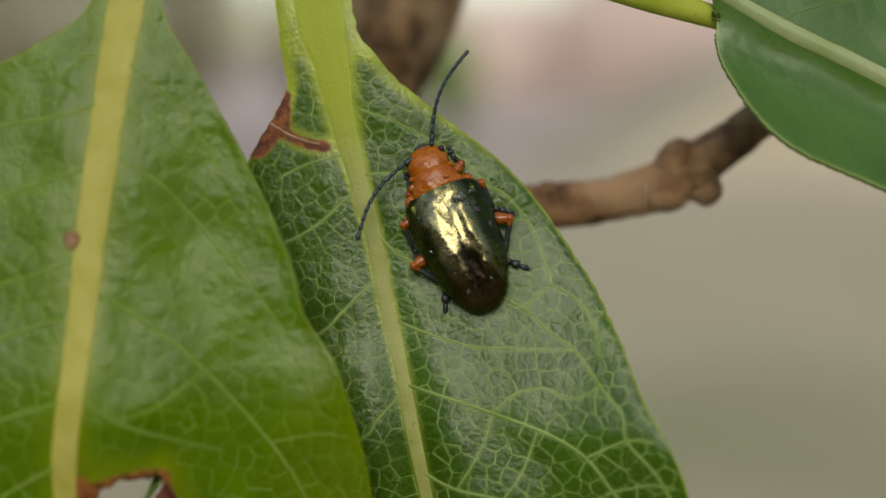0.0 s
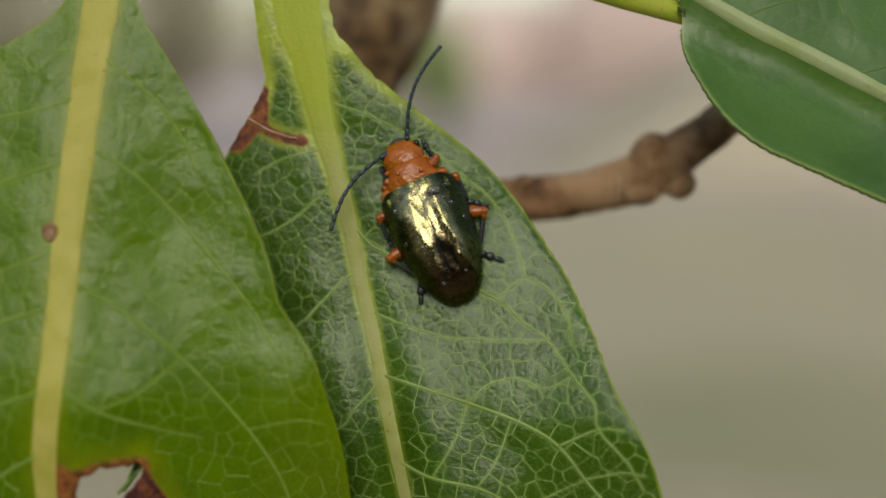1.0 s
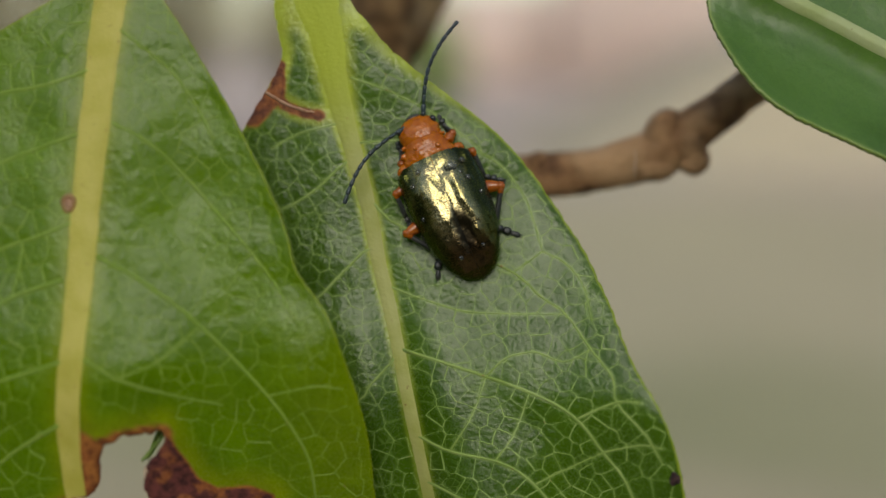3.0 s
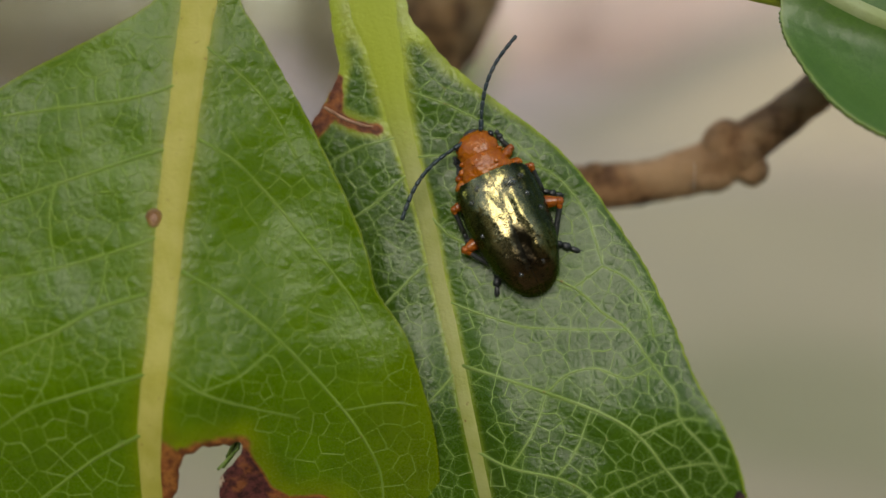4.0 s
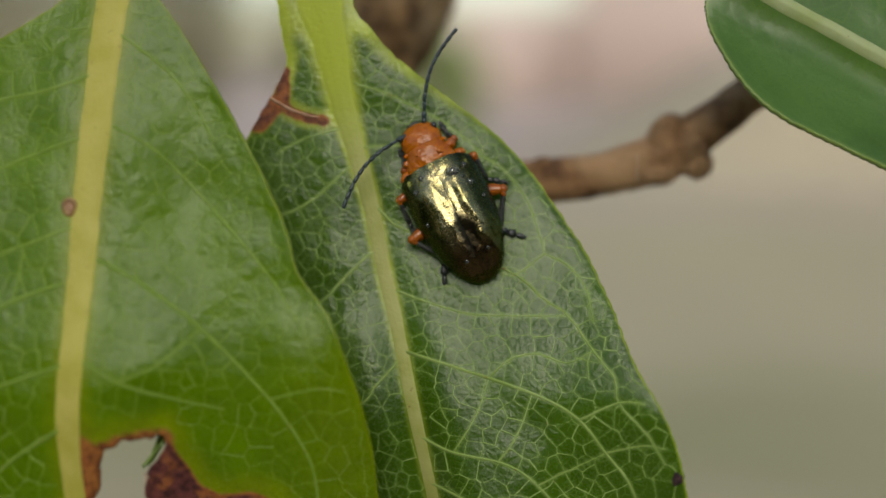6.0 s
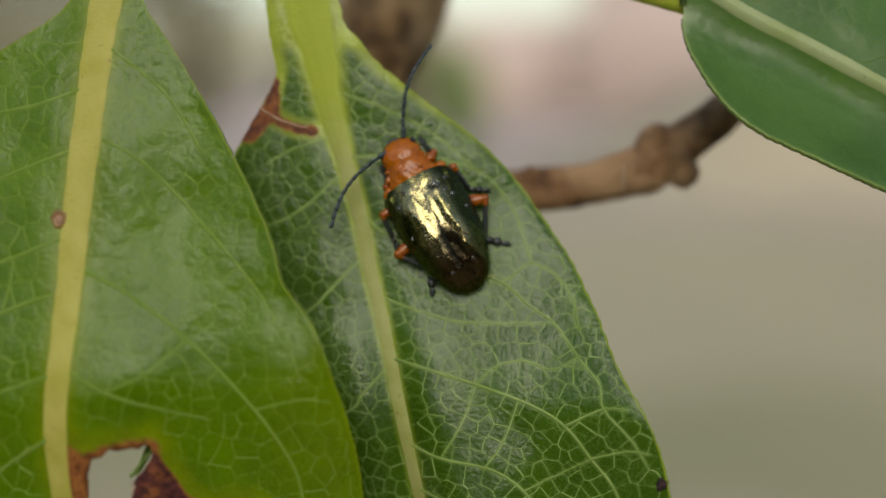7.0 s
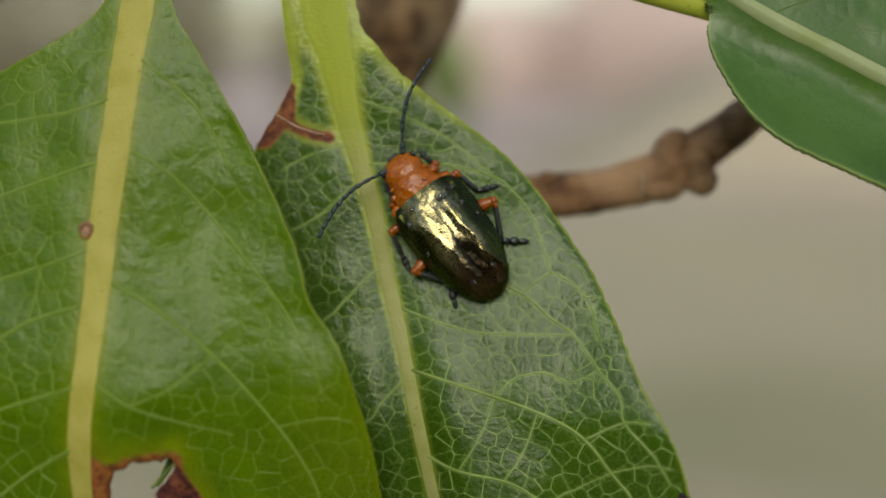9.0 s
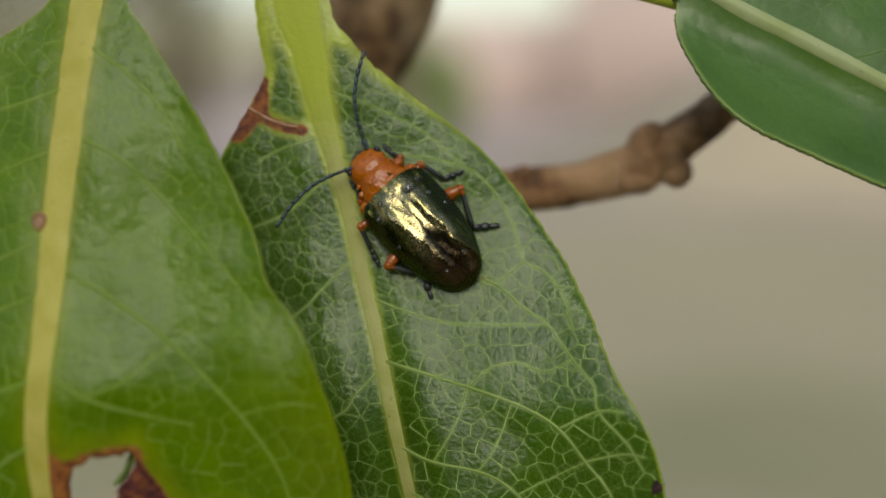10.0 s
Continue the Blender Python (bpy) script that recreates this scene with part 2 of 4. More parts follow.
def tube(bm, path, radii, sides=10, flat=1.0, up=(0, -1, 0), caps=True):
    """Adds a tube along path (mm) to bm; flat squeezes it along up."""
    path = [Vector(p) for p in path]
    rings = []
    for i, p in enumerate(path):
        d = (path[min(i + 1, len(path) - 1)] - path[max(i - 1, 0)]).normalized()
        u = Vector(up)
        u = (u - d * u.dot(d))
        u = u.normalized() if u.length > 1e-6 else d.orthogonal().normalized()
        s = d.cross(u)
        r = radii[i] if hasattr(radii, "__len__") else radii
        f = flat[i] if hasattr(flat, "__len__") else flat
        rings.append([bm.verts.new(p + s * (math.cos(a) * r) + u * (math.sin(a) * r * f)) for a in np.linspace(0, 2 * math.pi, sides, endpoint=False)])
    for a, b in zip(rings, rings[1:]):
        for j in range(sides):
            bm.faces.new((a[j], a[(j + 1) % sides], b[(j + 1) % sides], b[j]))
    if caps:
        for ring, q in ((rings[0], path[0]), (rings[-1], path[-1])):
            c = bm.verts.new(q)
            for j in range(sides):
                bm.faces.new((ring[j], ring[(j + 1) % sides], c))
    return rings


def ball(bm, centre, size, turn=None, u=14, v=9):
    m = Matrix.Translation(centre) @ (turn or Matrix()) @ Matrix.Diagonal((*size, 1))
    bmesh.ops.create_uvsphere(bm, u_segments=u, v_segments=v, radius=1.0, matrix=m)


# ---- leaves ----
def nearest(points, lines):
    """The distance in the plane from each point to the nearest of the lines' samples."""
    best = np.full(len(points), 1e3)
    for line in lines:
        for a, b in zip(line[:-1], line[1:]):
            ab = b - a
            f = np.clip(((points - a) @ ab) / max(ab @ ab, 1e-9), 0, 1)
            best = np.minimum(best, np.linalg.norm(points - a - f[:, None] * ab, axis=1))
    return best


def inside(points, poly):
    hit = np.zeros(len(points), bool)
    for (x0, z0), (x1, z1) in zip(poly, np.roll(poly, -1, axis=0)):
        if z0 != z1:
            hit ^= ((z0 > points[:, 1]) != (z1 > points[:, 1])) & (points[:, 0] < (x1 - x0) * (points[:, 1] - z0) / (z1 - z0) + x0)
    return hit


def uneven(points, swell):
    """Gentle waves of a blade, in mm."""
    return np.array([swell * noise.noise(Vector((p[0] * 0.36, p[1] * 0.36, 2.1))) + 0.025 * noise.noise(Vector((p[0] * 1.1, p[1] * 1.1, 5.1))) for p in points])


def smooth(x, lo, hi):
    t = np.clip((x - lo) / (hi - lo), 0, 1)
    return t * t * (3 - 2 * t)


def drift(points):
    """Bends the net of veins a little, so that its lines are not straight."""
    return 0.16 * np.array([[noise.noise(Vector((p[0] * 0.9, p[1] * 0.9, 7.3))), noise.noise(Vector((p[0] * 0.9, p[1] * 0.9, 3.9)))] for p in points])


class Net:
    """The net of fine veins of a blade: cells about one size, whose borders run along the larger veins and inside the margin."""

    def __init__(self, outline, lines, margins, window, cell, seed):
        r = random.Random(seed)
        self.cell, self.seeds, self.bins = cell, [], {}
        x0, x1, z0, z1 = window
        for line, off in lines:
            step = np.concatenate([[0], np.cumsum(np.linalg.norm(np.diff(line, axis=0), axis=1))])
            for q in np.arange(0.3 * cell, step[-1], cell * 0.85):
                q += r.uniform(-0.15, 0.15) * cell
                at = np.array([np.interp(q, step, line[:, k]) for k in (0, 1)])
                ahead = np.array([np.interp(q + 0.1, step, line[:, k]) for k in (0, 1)]) - at
                n = np.array([-ahead[1], ahead[0]]) / (np.linalg.norm(ahead) + 1e-9)
                for k in (-1, 1):
                    self.add(at + n * k * off, 0.55 * cell)
        for line, middle in margins:
            step = np.concatenate([[0], np.cumsum(np.linalg.norm(np.diff(line, axis=0), axis=1))])
            for q in np.arange(0, step[-1], cell * 0.8):
                at = np.array([np.interp(q, step, line[:, k]) for k in (0, 1)])
                inward = np.array([np.interp(q, step, middle[:, k]) for k in (0, 1)]) - at
                if np.linalg.norm(inward) > 2.5 * cell:
                    inward /= np.linalg.norm(inward)
                    self.add(at + inward * cell * 0.16, 0.5 * cell)
                    self.add(at + inward * cell * r.uniform(0.72, 0.9), 0.5 * cell)
        darts = np.array([(r.uniform(x0, x1), r.uniform(z0, z1)) for _ in range(int((x1 - x0) * (z1 - z0) / cell ** 2 * 14))])
        for p in darts[inside(darts, outline)]:
            self.add(p, cell * (r.uniform(0.52, 0.92) + 0.35 * noise.noise(Vector((p[0] * 0.45, p[1] * 0.45, seed)))))
        keep = [p for p in self.seeds if x0 < p[0] < x1 and z0 < p[1] < z1]
        self.seeds = np.array(keep)
        self.tree = kdtree.KDTree(len(keep))
        for i, p in enumerate(keep):
            self.tree.insert((p[0], p[1], 0), i)
        self.tree.balance()

    def add(self, p, gap):
        i, j = int(p[0] // self.cell), int(p[1] // self.cell)
        for a in range(i - 1, i + 2):
            for b in range(j - 1, j + 2):
                for q in self.bins.get((a, b), ()):
                    if (q[0] - p[0]) ** 2 + (q[1] - p[1]) ** 2 < gap * gap:
                        return
        self.bins.setdefault((i, j), []).append(p)
        self.seeds.append(p)

    def distance(self, points):
        """How far each point lies from the nearest line of the net."""
        p = points - drift(points)
        near = np.array([[i for _, i, _ in self.tree.find_n((q[0], q[1], 0), 7)] for q in p])
        a = self.seeds[near[:, 0]]
        best = np.full(len(p), 9.0)
        for k in range(1, near.shape[1]):
            b = self.seeds[near[:, k]]
            ab = b - a
            best = np.minimum(best, np.einsum("ij,ij->i", (a + b) / 2 - p, ab) / (np.linalg.norm(ab, axis=1) + 1e-9))
        return best

    def lines(self, outline):
        """The borders between the cells, each as five points."""
        _, _, tris, *_ = geometry.delaunay_2d_cdt([Vector(p) for p in self.seeds], [], [], 0, 1e-6)
        centre, sides = [], {}
        for k, t in enumerate(tris):
            (ax, ay), (bx, by), (cx, cy) = self.seeds[t[0]], self.seeds[t[1]], self.seeds[t[2]]
            d = 2 * (ax * (by - cy) + bx * (cy - ay) + cx * (ay - by))
            u, v, w = ax * ax + ay * ay, bx * bx + by * by, cx * cx + cy * cy
            centre.append(((u * (by - cy) + v * (cy - ay) + w * (ay - by)) / d, (u * (cx - bx) + v * (ax - cx) + w * (bx - ax)) / d))
            for e in ((t[0], t[1]), (t[1], t[2]), (t[2], t[0])):
                sides.setdefault(tuple(sorted(e)), []).append(k)
        ends = np.array([(centre[k[0]], centre[k[1]]) for k in sides.values() if len(k) == 2])
        ends = ends[np.linalg.norm(ends[:, 0] - ends[:, 1], axis=1) < 2.2 * self.cell]
        ends = ends[inside(ends[:, 0], outline) & inside(ends[:, 1], outline)]
        u = np.linspace(0, 1, 5)[None, :, None]
        pts = ends[:, :1] * (1 - u) + ends[:, 1:] * u
        flat = pts.reshape(-1, 2)
        return (flat + drift(flat)).reshape(-1, 5, 2)


def leaf(name, label, mid, left, right, depth, bulge, veins, material, rib, origin=(0, 0, 0), rows=330, cols=100, hole=None, yellow=None, burn=None, wave=0.0, swell=0.18,
         roll=0.15, vein_material=None, net_material=None, vein_size=0.68, window=(0, 1, 0, 1), cell=1.0, pillow=0.06, teeth=0.04, net_size=0.04, net_half=False, left_net=1.0, seed=1):
    """A leaf whose blade lies over the plane x, z at depth(x, z, side distance) + bulge. mid, left, right: knots of its midrib and margins."""
    thing = tagged(new(name), label, "leaf")
    o = np.array(origin)
    s = np.linspace(0, len(mid) - 1, rows)
    m, l, r = spline(mid, s), spline(left, s), spline(right, s)
    wob = np.array([noise.noise(Vector((q * 2.3, 1.7, 0.3))) + 0.5 * noise.noise(Vector((q * 7.1, 4.7, 0.3))) for q in s]) * wave
    run = np.concatenate([[0], np.cumsum(np.linalg.norm(np.diff(r, axis=0), axis=1))])
    tooth = teeth * (np.abs(np.sin(run * 3.6 + 1.5 * wob / max(wave, 0.01))) - 0.6) * (0.7 + 6 * np.abs(wob))
    out_r, out_l = (r - m) / (np.linalg.norm(r - m, axis=1)[:, None] + 1e-6), (l - m) / (np.linalg.norm(l - m, axis=1)[:, None] + 1e-6)
    r, l = r + out_r * (wob + tooth)[:, None], l + out_l * (wob[::-1] + tooth)[:, None]
    outline = np.concatenate([l[::3], r[::-3]])
    vein_lines = [spline(k, np.linspace(0, len(k) - 1, 24)) for k, _ in veins]
    radii_of = lambda q: np.interp(q, np.linspace(0, len(mid) - 1, len(rib[0])), rib[0])
    net = Net(outline, [(m[::4], 0.36 * cell + float(np.median(rib[0])))] + [(v, 0.42 * cell) for v in vein_lines], [(l[::4], m[::4]), (r[::4], m[::4])], window, cell, seed)

    def beside(p):
        """Distance from the midrib, signed, and from the rib's flank."""
        k = np.concatenate([np.argmin(((c[:, None] - m[None, ::3]) ** 2).sum(axis=2), axis=1) for c in np.array_split(p, max(1, len(p) // 4000))]) * 3
        run_m = np.gradient(m, axis=0)[k]
        sg = np.sign(run_m[:, 0] * (p - m[k])[:, 1] - run_m[:, 1] * (p - m[k])[:, 0])
        d = nearest(p, [m[::6]])
        return d * np.where(sg == 0, 1, sg), d - radii_of(s[k])

    def surface(p, d):
        """Where the points of the plane lie on the blade, and their distances from veins, margin and net."""
        dist_m, dist_v, dist_e = np.abs(d), nearest(p, vein_lines), nearest(p, [l[::4], r[::4]])
        dist_n = np.minimum(net.distance(p), dist_v)
        y = depth(p[:, 0], p[:, 1], d)
        free = np.clip((dist_m - 0.5) / 1.5, 0, 1)
        b = bulge(p[:, 0], p[:, 1], d)
        y = y + uneven(p, swell) * free
        y = y + roll * np.clip(1 - dist_e / 1.0, 0, 1) ** 2 * np.clip(dist_m / 4, 0, 1)
        lump = pillow * (smooth(dist_n, -0.05, 0.34 * cell) + 0.35 * smooth(dist_v, 0.0, 1.4)) * np.clip(dist_m - 0.35, 0, 1) * np.clip(dist_e / 0.3, 0, 1)
        y = y - lump * (1 + 0.5 * np.sin(p[:, 0] * 1.3) * np.sin(p[:, 1] * 1.7))
        k = 1 + b / y
        return np.stack([p[:, 0] * k, y + b, p[:, 1] * k], 1) - o, dist_v, dist_e, dist_n

    v = np.linspace(-1, 1, 2 * cols + 1)
    flat = np.where(v[None, :, None] < 0, m[:, None] + (l - m)[:, None] * -v[None, :, None], m[:, None] + (r - m)[:, None] * v[None, :, None]).reshape(-1, 2)
    d, flank = beside(flat)
    d = np.abs(d) * np.tile(np.where(v < 0, -1, 1), rows)
    co, dist_v, dist_e, dist_n = surface(flat, d)
    n = 2 * cols + 1
    i, j = np.meshgrid(np.arange(rows - 1), np.arange(n - 1), indexing="ij")
    a = (i * n + j).ravel()
    faces = np.stack([a, a + n, a + n + 1, a + 1], 1)
    if hole is not None:
        jag = flat + np.array([[noise.noise(Vector((p[0] * 3.1, p[1] * 3.1, 0.0))), noise.noise(Vector((p[0] * 3.1, p[1] * 3.1, 9.0)))] for p in flat]) * 0.22
        gone = inside(jag, np.asarray(hole, float))
        faces = faces[~gone[faces].any(axis=1)]
        pairs = np.sort(np.concatenate([faces[:, [0, 1]], faces[:, [1, 2]], faces[:, [2, 3]], faces[:, [3, 0]]]), axis=1)
        pairs, times = np.unique(pairs, axis=0, return_counts=True)
        rim = pairs[times == 1]
        rim = rim[(dist_e[rim] > 0.25).all(axis=1)]
        for _ in range(4):
            total, count = np.zeros_like(co), np.zeros(len(co))
            for a, b in ((0, 1), (1, 0)):
                np.add.at(total, rim[:, a], co[rim[:, b]])
                np.add.at(count, rim[:, a], 1)
            touched = count == 2
            co[touched] = 0.5 * co[touched] + 0.5 * total[touched] / 2
    me = bpy.data.meshes.new("blade")
    me.from_pydata((co * MM).tolist(), [], faces.tolist())
    for key, values in (("vein", dist_v), ("edge", dist_e), ("net", dist_n), ("yellow", yellow(flat, flank, dist_e)), ("burn", burn(flat) if burn else dist_v * 0)):
        me.attributes.new(key, "FLOAT", "POINT").data.foreach_set("value", np.asarray(values, np.float32))
    me.materials.append(material)
    me.shade_smooth()
    blade = new("blade", me)
    blade.parent = thing
    thick = blade.modifiers.new("thickness", "SOLIDIFY")
    thick.thickness, thick.offset = 0.22 * MM, -1.0
    thick.use_rim = True

    lift = lambda line: surface(line, beside(line)[0])[0]
    bm = bmesh.new()
    sr = np.linspace(0, len(mid) - 1, 220)
    mm = spline(mid, sr)
    run = np.gradient(mm, axis=0)
    side = np.stack([-run[:, 1], run[:, 0]], 1) / np.linalg.norm(run, axis=1)[:, None]
    wide = radii_of(sr) * (1 + 0.04 * np.sin(sr * 9.0) * np.sin(sr * 3.3))
    u = np.linspace(-1, 1, 13)
    plane = (mm[:, None] + side[:, None] * (wide[:, None] * u[None])[:, :, None]).reshape(-1, 2)
    crest = np.minimum(rib[2] * wide, rib[3])[:, None] * (1 - u[None] ** 2) ** 0.7 - 0.012
    ridge = surface(plane, beside(plane)[0])[0] - np.stack([crest.ravel() * 0, crest.ravel(), crest.ravel() * 0], 1)
    keep = ~inside(plane, np.asarray(hole, float)).reshape(-1, 13) if hole is not None else np.ones((len(sr), 13), bool)
    grid = [[bm.verts.new(p) for p in row] for row in ridge.reshape(len(sr), 13, 3)]
    for i in range(len(sr) - 1):
        for j in range(12):
            if keep[i:i + 2, j:j + 2].all():
                bm.faces.new((grid[i][j], grid[i][j + 1], grid[i + 1][j + 1], grid[i + 1][j]))
    bmesh.ops.delete(bm, geom=[q for q in bm.verts if not q.link_faces], context="VERTS")
    part("midrib", bm, rib[1], thing, "pale yellow-green midrib")
    for line, (k, radius) in zip(vein_lines, veins):
        bm = bmesh.new()
        if hole is not None:
            line = line[~inside(line, np.asarray(hole, float)) & (burn(line) < 0.5)]
        tube(bm, lift(line), np.linspace(radius, radius * 0.5, len(line)) * vein_size, 8, 0.5)
        part("vein", bm, vein_material or MAT_VEIN, thing)
    pts = net.lines(outline)
    cut = pts.reshape(-1, 2)
    bad = (beside(cut)[1] < 0.05) | (nearest(cut, [l[::4], r[::4]]) < 0.08)
    bad |= yellow(cut, beside(cut)[1], nearest(cut, [l[::4], r[::4]])) > 0.6
    if net_half:
        bad |= beside(cut)[0] < 0
    if burn:
        bad |= burn(cut) > 0.3
    if hole is not None:
        bad |= inside(cut, np.asarray(hole, float))
    pts = pts[~bad.reshape(-1, 5).any(axis=1)]
    at = lift(pts.reshape(-1, 2)).reshape(-1, 5, 3)
    run = at[:, -1] - at[:, 0]
    across = np.stack([-run[:, 2], run[:, 0] * 0, run[:, 0]], 1) / (np.linalg.norm(run, axis=1)[:, None] + 1e-9)
    size = net_size * (0.32 + 0.75 * np.random.RandomState(seed).rand(len(pts)) ** 2) * np.where(beside(pts[:, 2])[0] < 0, left_net, 1.0)
    wide = (across * size[:, None])[:, None]
    low, high = np.array((0, 0.02, 0)), np.stack([size * 0, -size * 0.45, size * 0], 1)[:, None]
    verts = np.stack([at - wide + low, at - wide * 0.5 + high, at + wide * 0.5 + high, at + wide + low], 2).reshape(-1, 3)
    first = (np.arange(len(pts)) * 20)[:, None, None] + (np.arange(4) * 4)[None, :, None] + np.arange(3)[None, None, :]
    first = first.ravel()
    me = bpy.data.meshes.new("vein_net")
    me.from_pydata((verts * MM).tolist(), [], np.stack([first, first + 1, first + 5, first + 4], 1).tolist())
    me.materials.append(net_material or vein_material)
    me.shade_smooth()
    mesh = tagged(new("vein_net", me), "fine pale net of veins", kind="stuff")
    mesh.parent = thing
    return thing


def leaning(z, knots, slopes):
    """How far a blade comes forward or back at the height z, from its lean at some heights; none at z = 0."""
    zs = np.linspace(-45, 35, 1601)
    ys = np.cumsum(np.interp(zs, knots, slopes)) * (zs[1] - zs[0])
    return np.interp(z, zs, ys) - np.interp(0, zs, ys)


def depth_mid(x, z, d):
    """The beetle's leaf: slightly cupped towards the viewer low on its right half."""
    k = np.interp(z, [-14, -9, 2, 6], [0.022, 0.018, 0.002, 0.0])
    return 64.5 - np.where(d > 0, k * np.abs(d) ** 2, -0.14 * np.abs(d)) - 0.10 * np.clip(z - 6, 0, 20) + 0.003 * (z + 2) ** 2 - 0.8 * np.exp(-((z + 10) / 5) ** 2) + 0.15 * np.exp(-(d / 1.2) ** 2)


def bulge_mid(x, z, d):
    """The belly of the right half faces up, its lower margin droops; along the midrib runs a gutter."""
    belly = leaning(z, [-30, -15, -12, -9.5, -8, -2, 1, 5, 20], [0.34, 0.34, 0.31, 0.20, 0.13, 0.13, 0.03, 0.03, 0.06])
    droop = leaning(z, [-30, -12, -10, -8.0, 20], [-0.42, -0.36, -0.22, 0.0, 0.0]) * smooth(d, 4.0, 9.5)
    other = leaning(z, [-30, -12, -8, -1, 2, 5, 20], [0.05, 0.06, 0.09, 0.11, 0.05, 0.03, 0.06])
    w = smooth(d, -1.0, 1.0)
    keel = 1 - 0.45 * np.exp(-(d / 1.3) ** 2) * smooth(-z, -1, 3)
    return (belly * w + other * (1 - w)) * keel + droop


def depth_front(x, z, d):
    """The leaf in front: it slopes away on both sides of its midrib."""
    return 58.8 + np.where(d > 0, 0.19, 0.10) * (np.sqrt(d * d + 1.0) - 1.0) + 0.1 * np.exp(-(d / 1.6) ** 2) + np.where(z < -2, 0.009, 0.006) * (z + 2) ** 2 - 0.6 * np.exp(-((z + 8) / 4.5) ** 2)


def bulge_front(x, z, d):
    """Leans back along the midrib; the right half turns down towards its margin and below."""
    right = leaning(z, [-30, -12, -8.8, -7, -1.5, 1, 5, 20], [-0.05, -0.06, 0.0, 0.16, 0.16, 0.03, 0.04, 0.0]) * (1 - 0.75 * smooth(d, 4.5, 8.5))
    left = leaning(z, [-30, -10, -6, 8, 20], [0.02, 0.02, 0.10, 0.08, 0.0])
    w = smooth(d, -0.8, 0.8)
    return right * w + left * (1 - w) - 1.8 * smooth(d, 4.5, 13)


def depth_fold(x, z, d):
    """The folded leaf: its lower half is keeled and turns towards the viewer."""
    keel = lambda a: 0.5 * np.clip(a, 0, 1.1) - 0.42 * np.clip(a - 1.1, 0, 2.2) - 0.95 * np.clip(a - 3.3, 0, 9)
    soft = np.linspace(-0.9, 0.9, 13)
    low = sum(keel(np.abs(d) + k) - keel(k) for k in soft) / len(soft)
    return 60.3 + np.where(d > 0, 0.22 * np.abs(d), low) - 0.03 * (x - 13)


def no_bulge(x, z, d):
    return x * 0.0


SCAR = np.array([(-8.4, 8.3), (-8.6, 7.05), (-9.15, 6.4), (-9.85, 5.6)])
SCAR_ARM = np.array([(-8.85, 6.75), (-8.05, 6.15), (-7.15, 5.75), (-6.25, 5.6)])


def burn_mid(p):
    wide = 0.30 * smooth(-p[:, 1], -8.3, -6.3)
    d = np.minimum(nearest(p, [spline(SCAR, np.linspace(0, 3, 16))]) - 0.12 - wide, nearest(p, [spline(SCAR_ARM, np.linspace(0, 3, 16))]) - 0.12)
    d = d + 0.10 * np.array([noise.noise(Vector((q[0] * 2.6, q[1] * 2.6, 1.0))) for q in p])
    return (1 - smooth(d, 0.02, 0.26)) * 1.55


def yellow_mid(p, flank, de):
    near = nearest(p, [SCAR, SCAR_ARM])
    height = p[:, 1]
    wedge = smooth(height, 9.6, 11.3)
    rim = smooth(height, 3, 9) * (1 - smooth(de, 0.15, 0.35 + 0.7 * smooth(height, 4, 10)))
    return np.clip(wedge + 0.9 * rim + 0.8 * (1 - smooth(flank, -0.1, 0.35 + 0.5 * smooth(height, 3, 9))) * smooth(height, -12, 4) + 0.45 * (1 - smooth(flank, -0.1, 0.3)) + 0.75 * (1 - smooth(near, 0.35, 0.8)), 0, 1)


veins_mid = [
    ([(-1.9, -6.9), (2.55, -8.3), (5.35, -9.3), (7.2, -10.4), (8.55, -12.1), (9.65, -13.5), (10.3, -15)], 0.14),
    ([(-3.65, 1.2), (-2.3, -0.2), (0.5, -1.2), (4.0, -2.8), (5.45, -4.1), (6.75, -5.0), (7.95, -6.8), (9.0, -8.2), (9.15, -9.45), (10.5, -10.95), (11.35, -12.35)], 0.11)]
veins_mid += [
    ([(-1.2, -11.4), (0.65, -12.35), (3.35, -12.95), (5.1, -14.1), (7.6, -17)], 0.13),
    ([(7.2, -10.4), (9.15, -9.45), (10.45, -9.45)], 0.09),
    ([(5.55, -1.7), (6.8, -2.35), (7.65, -3.55), (8.05, -5.3)], 0.07),
    ([(2.55, -8.3), (3.65, -7.3), (5.15, -7.0), (6.6, -7.45), (7.95, -6.8)], 0.08)]
veins_mid += [
    ([(5.55, -1.7), (4.0, -2.8), (3.25, -2.7)], 0.07),
    ([(-4.25, 4.1), (-2.6, 4.2), (-1.05, 4.2), (2.6, 3.4), (4.6, 1.3), (5.55, -1.7)], 0.08),
    ([(-3.3, -1.4), (-4.1, -1.9), (-5.4, -3.2), (-6.3, -4.1), (-8.5, -5.6)], 0.10),
    ([(-2.1, -7.2), (-2.5, -7.65), (-3.6, -8.85), (-4.2, -9.65), (-7, -11)], 0.10)]
veins_mid += [
    ([(-4.8, 3.1), (-5.3, 2.7), (-6.4, 1.7), (-7.8, 0.8), (-9.5, 0.2)], 0.09),
    ([(-5.2, 5.2), (-5.9, 5.0), (-7.45, 4.6), (-8.85, 3.85)], 0.08),
    ([(-0.6, -14), (2, -15.4), (5, -17), (8, -20)], 0.11),
    ([(8.55, -12.1), (10.4, -11.6), (11.4, -11.7)], 0.08),
    ([(0.65, -12.35), (1.85, -10.3), (2.55, -8.3)], 0.07)]
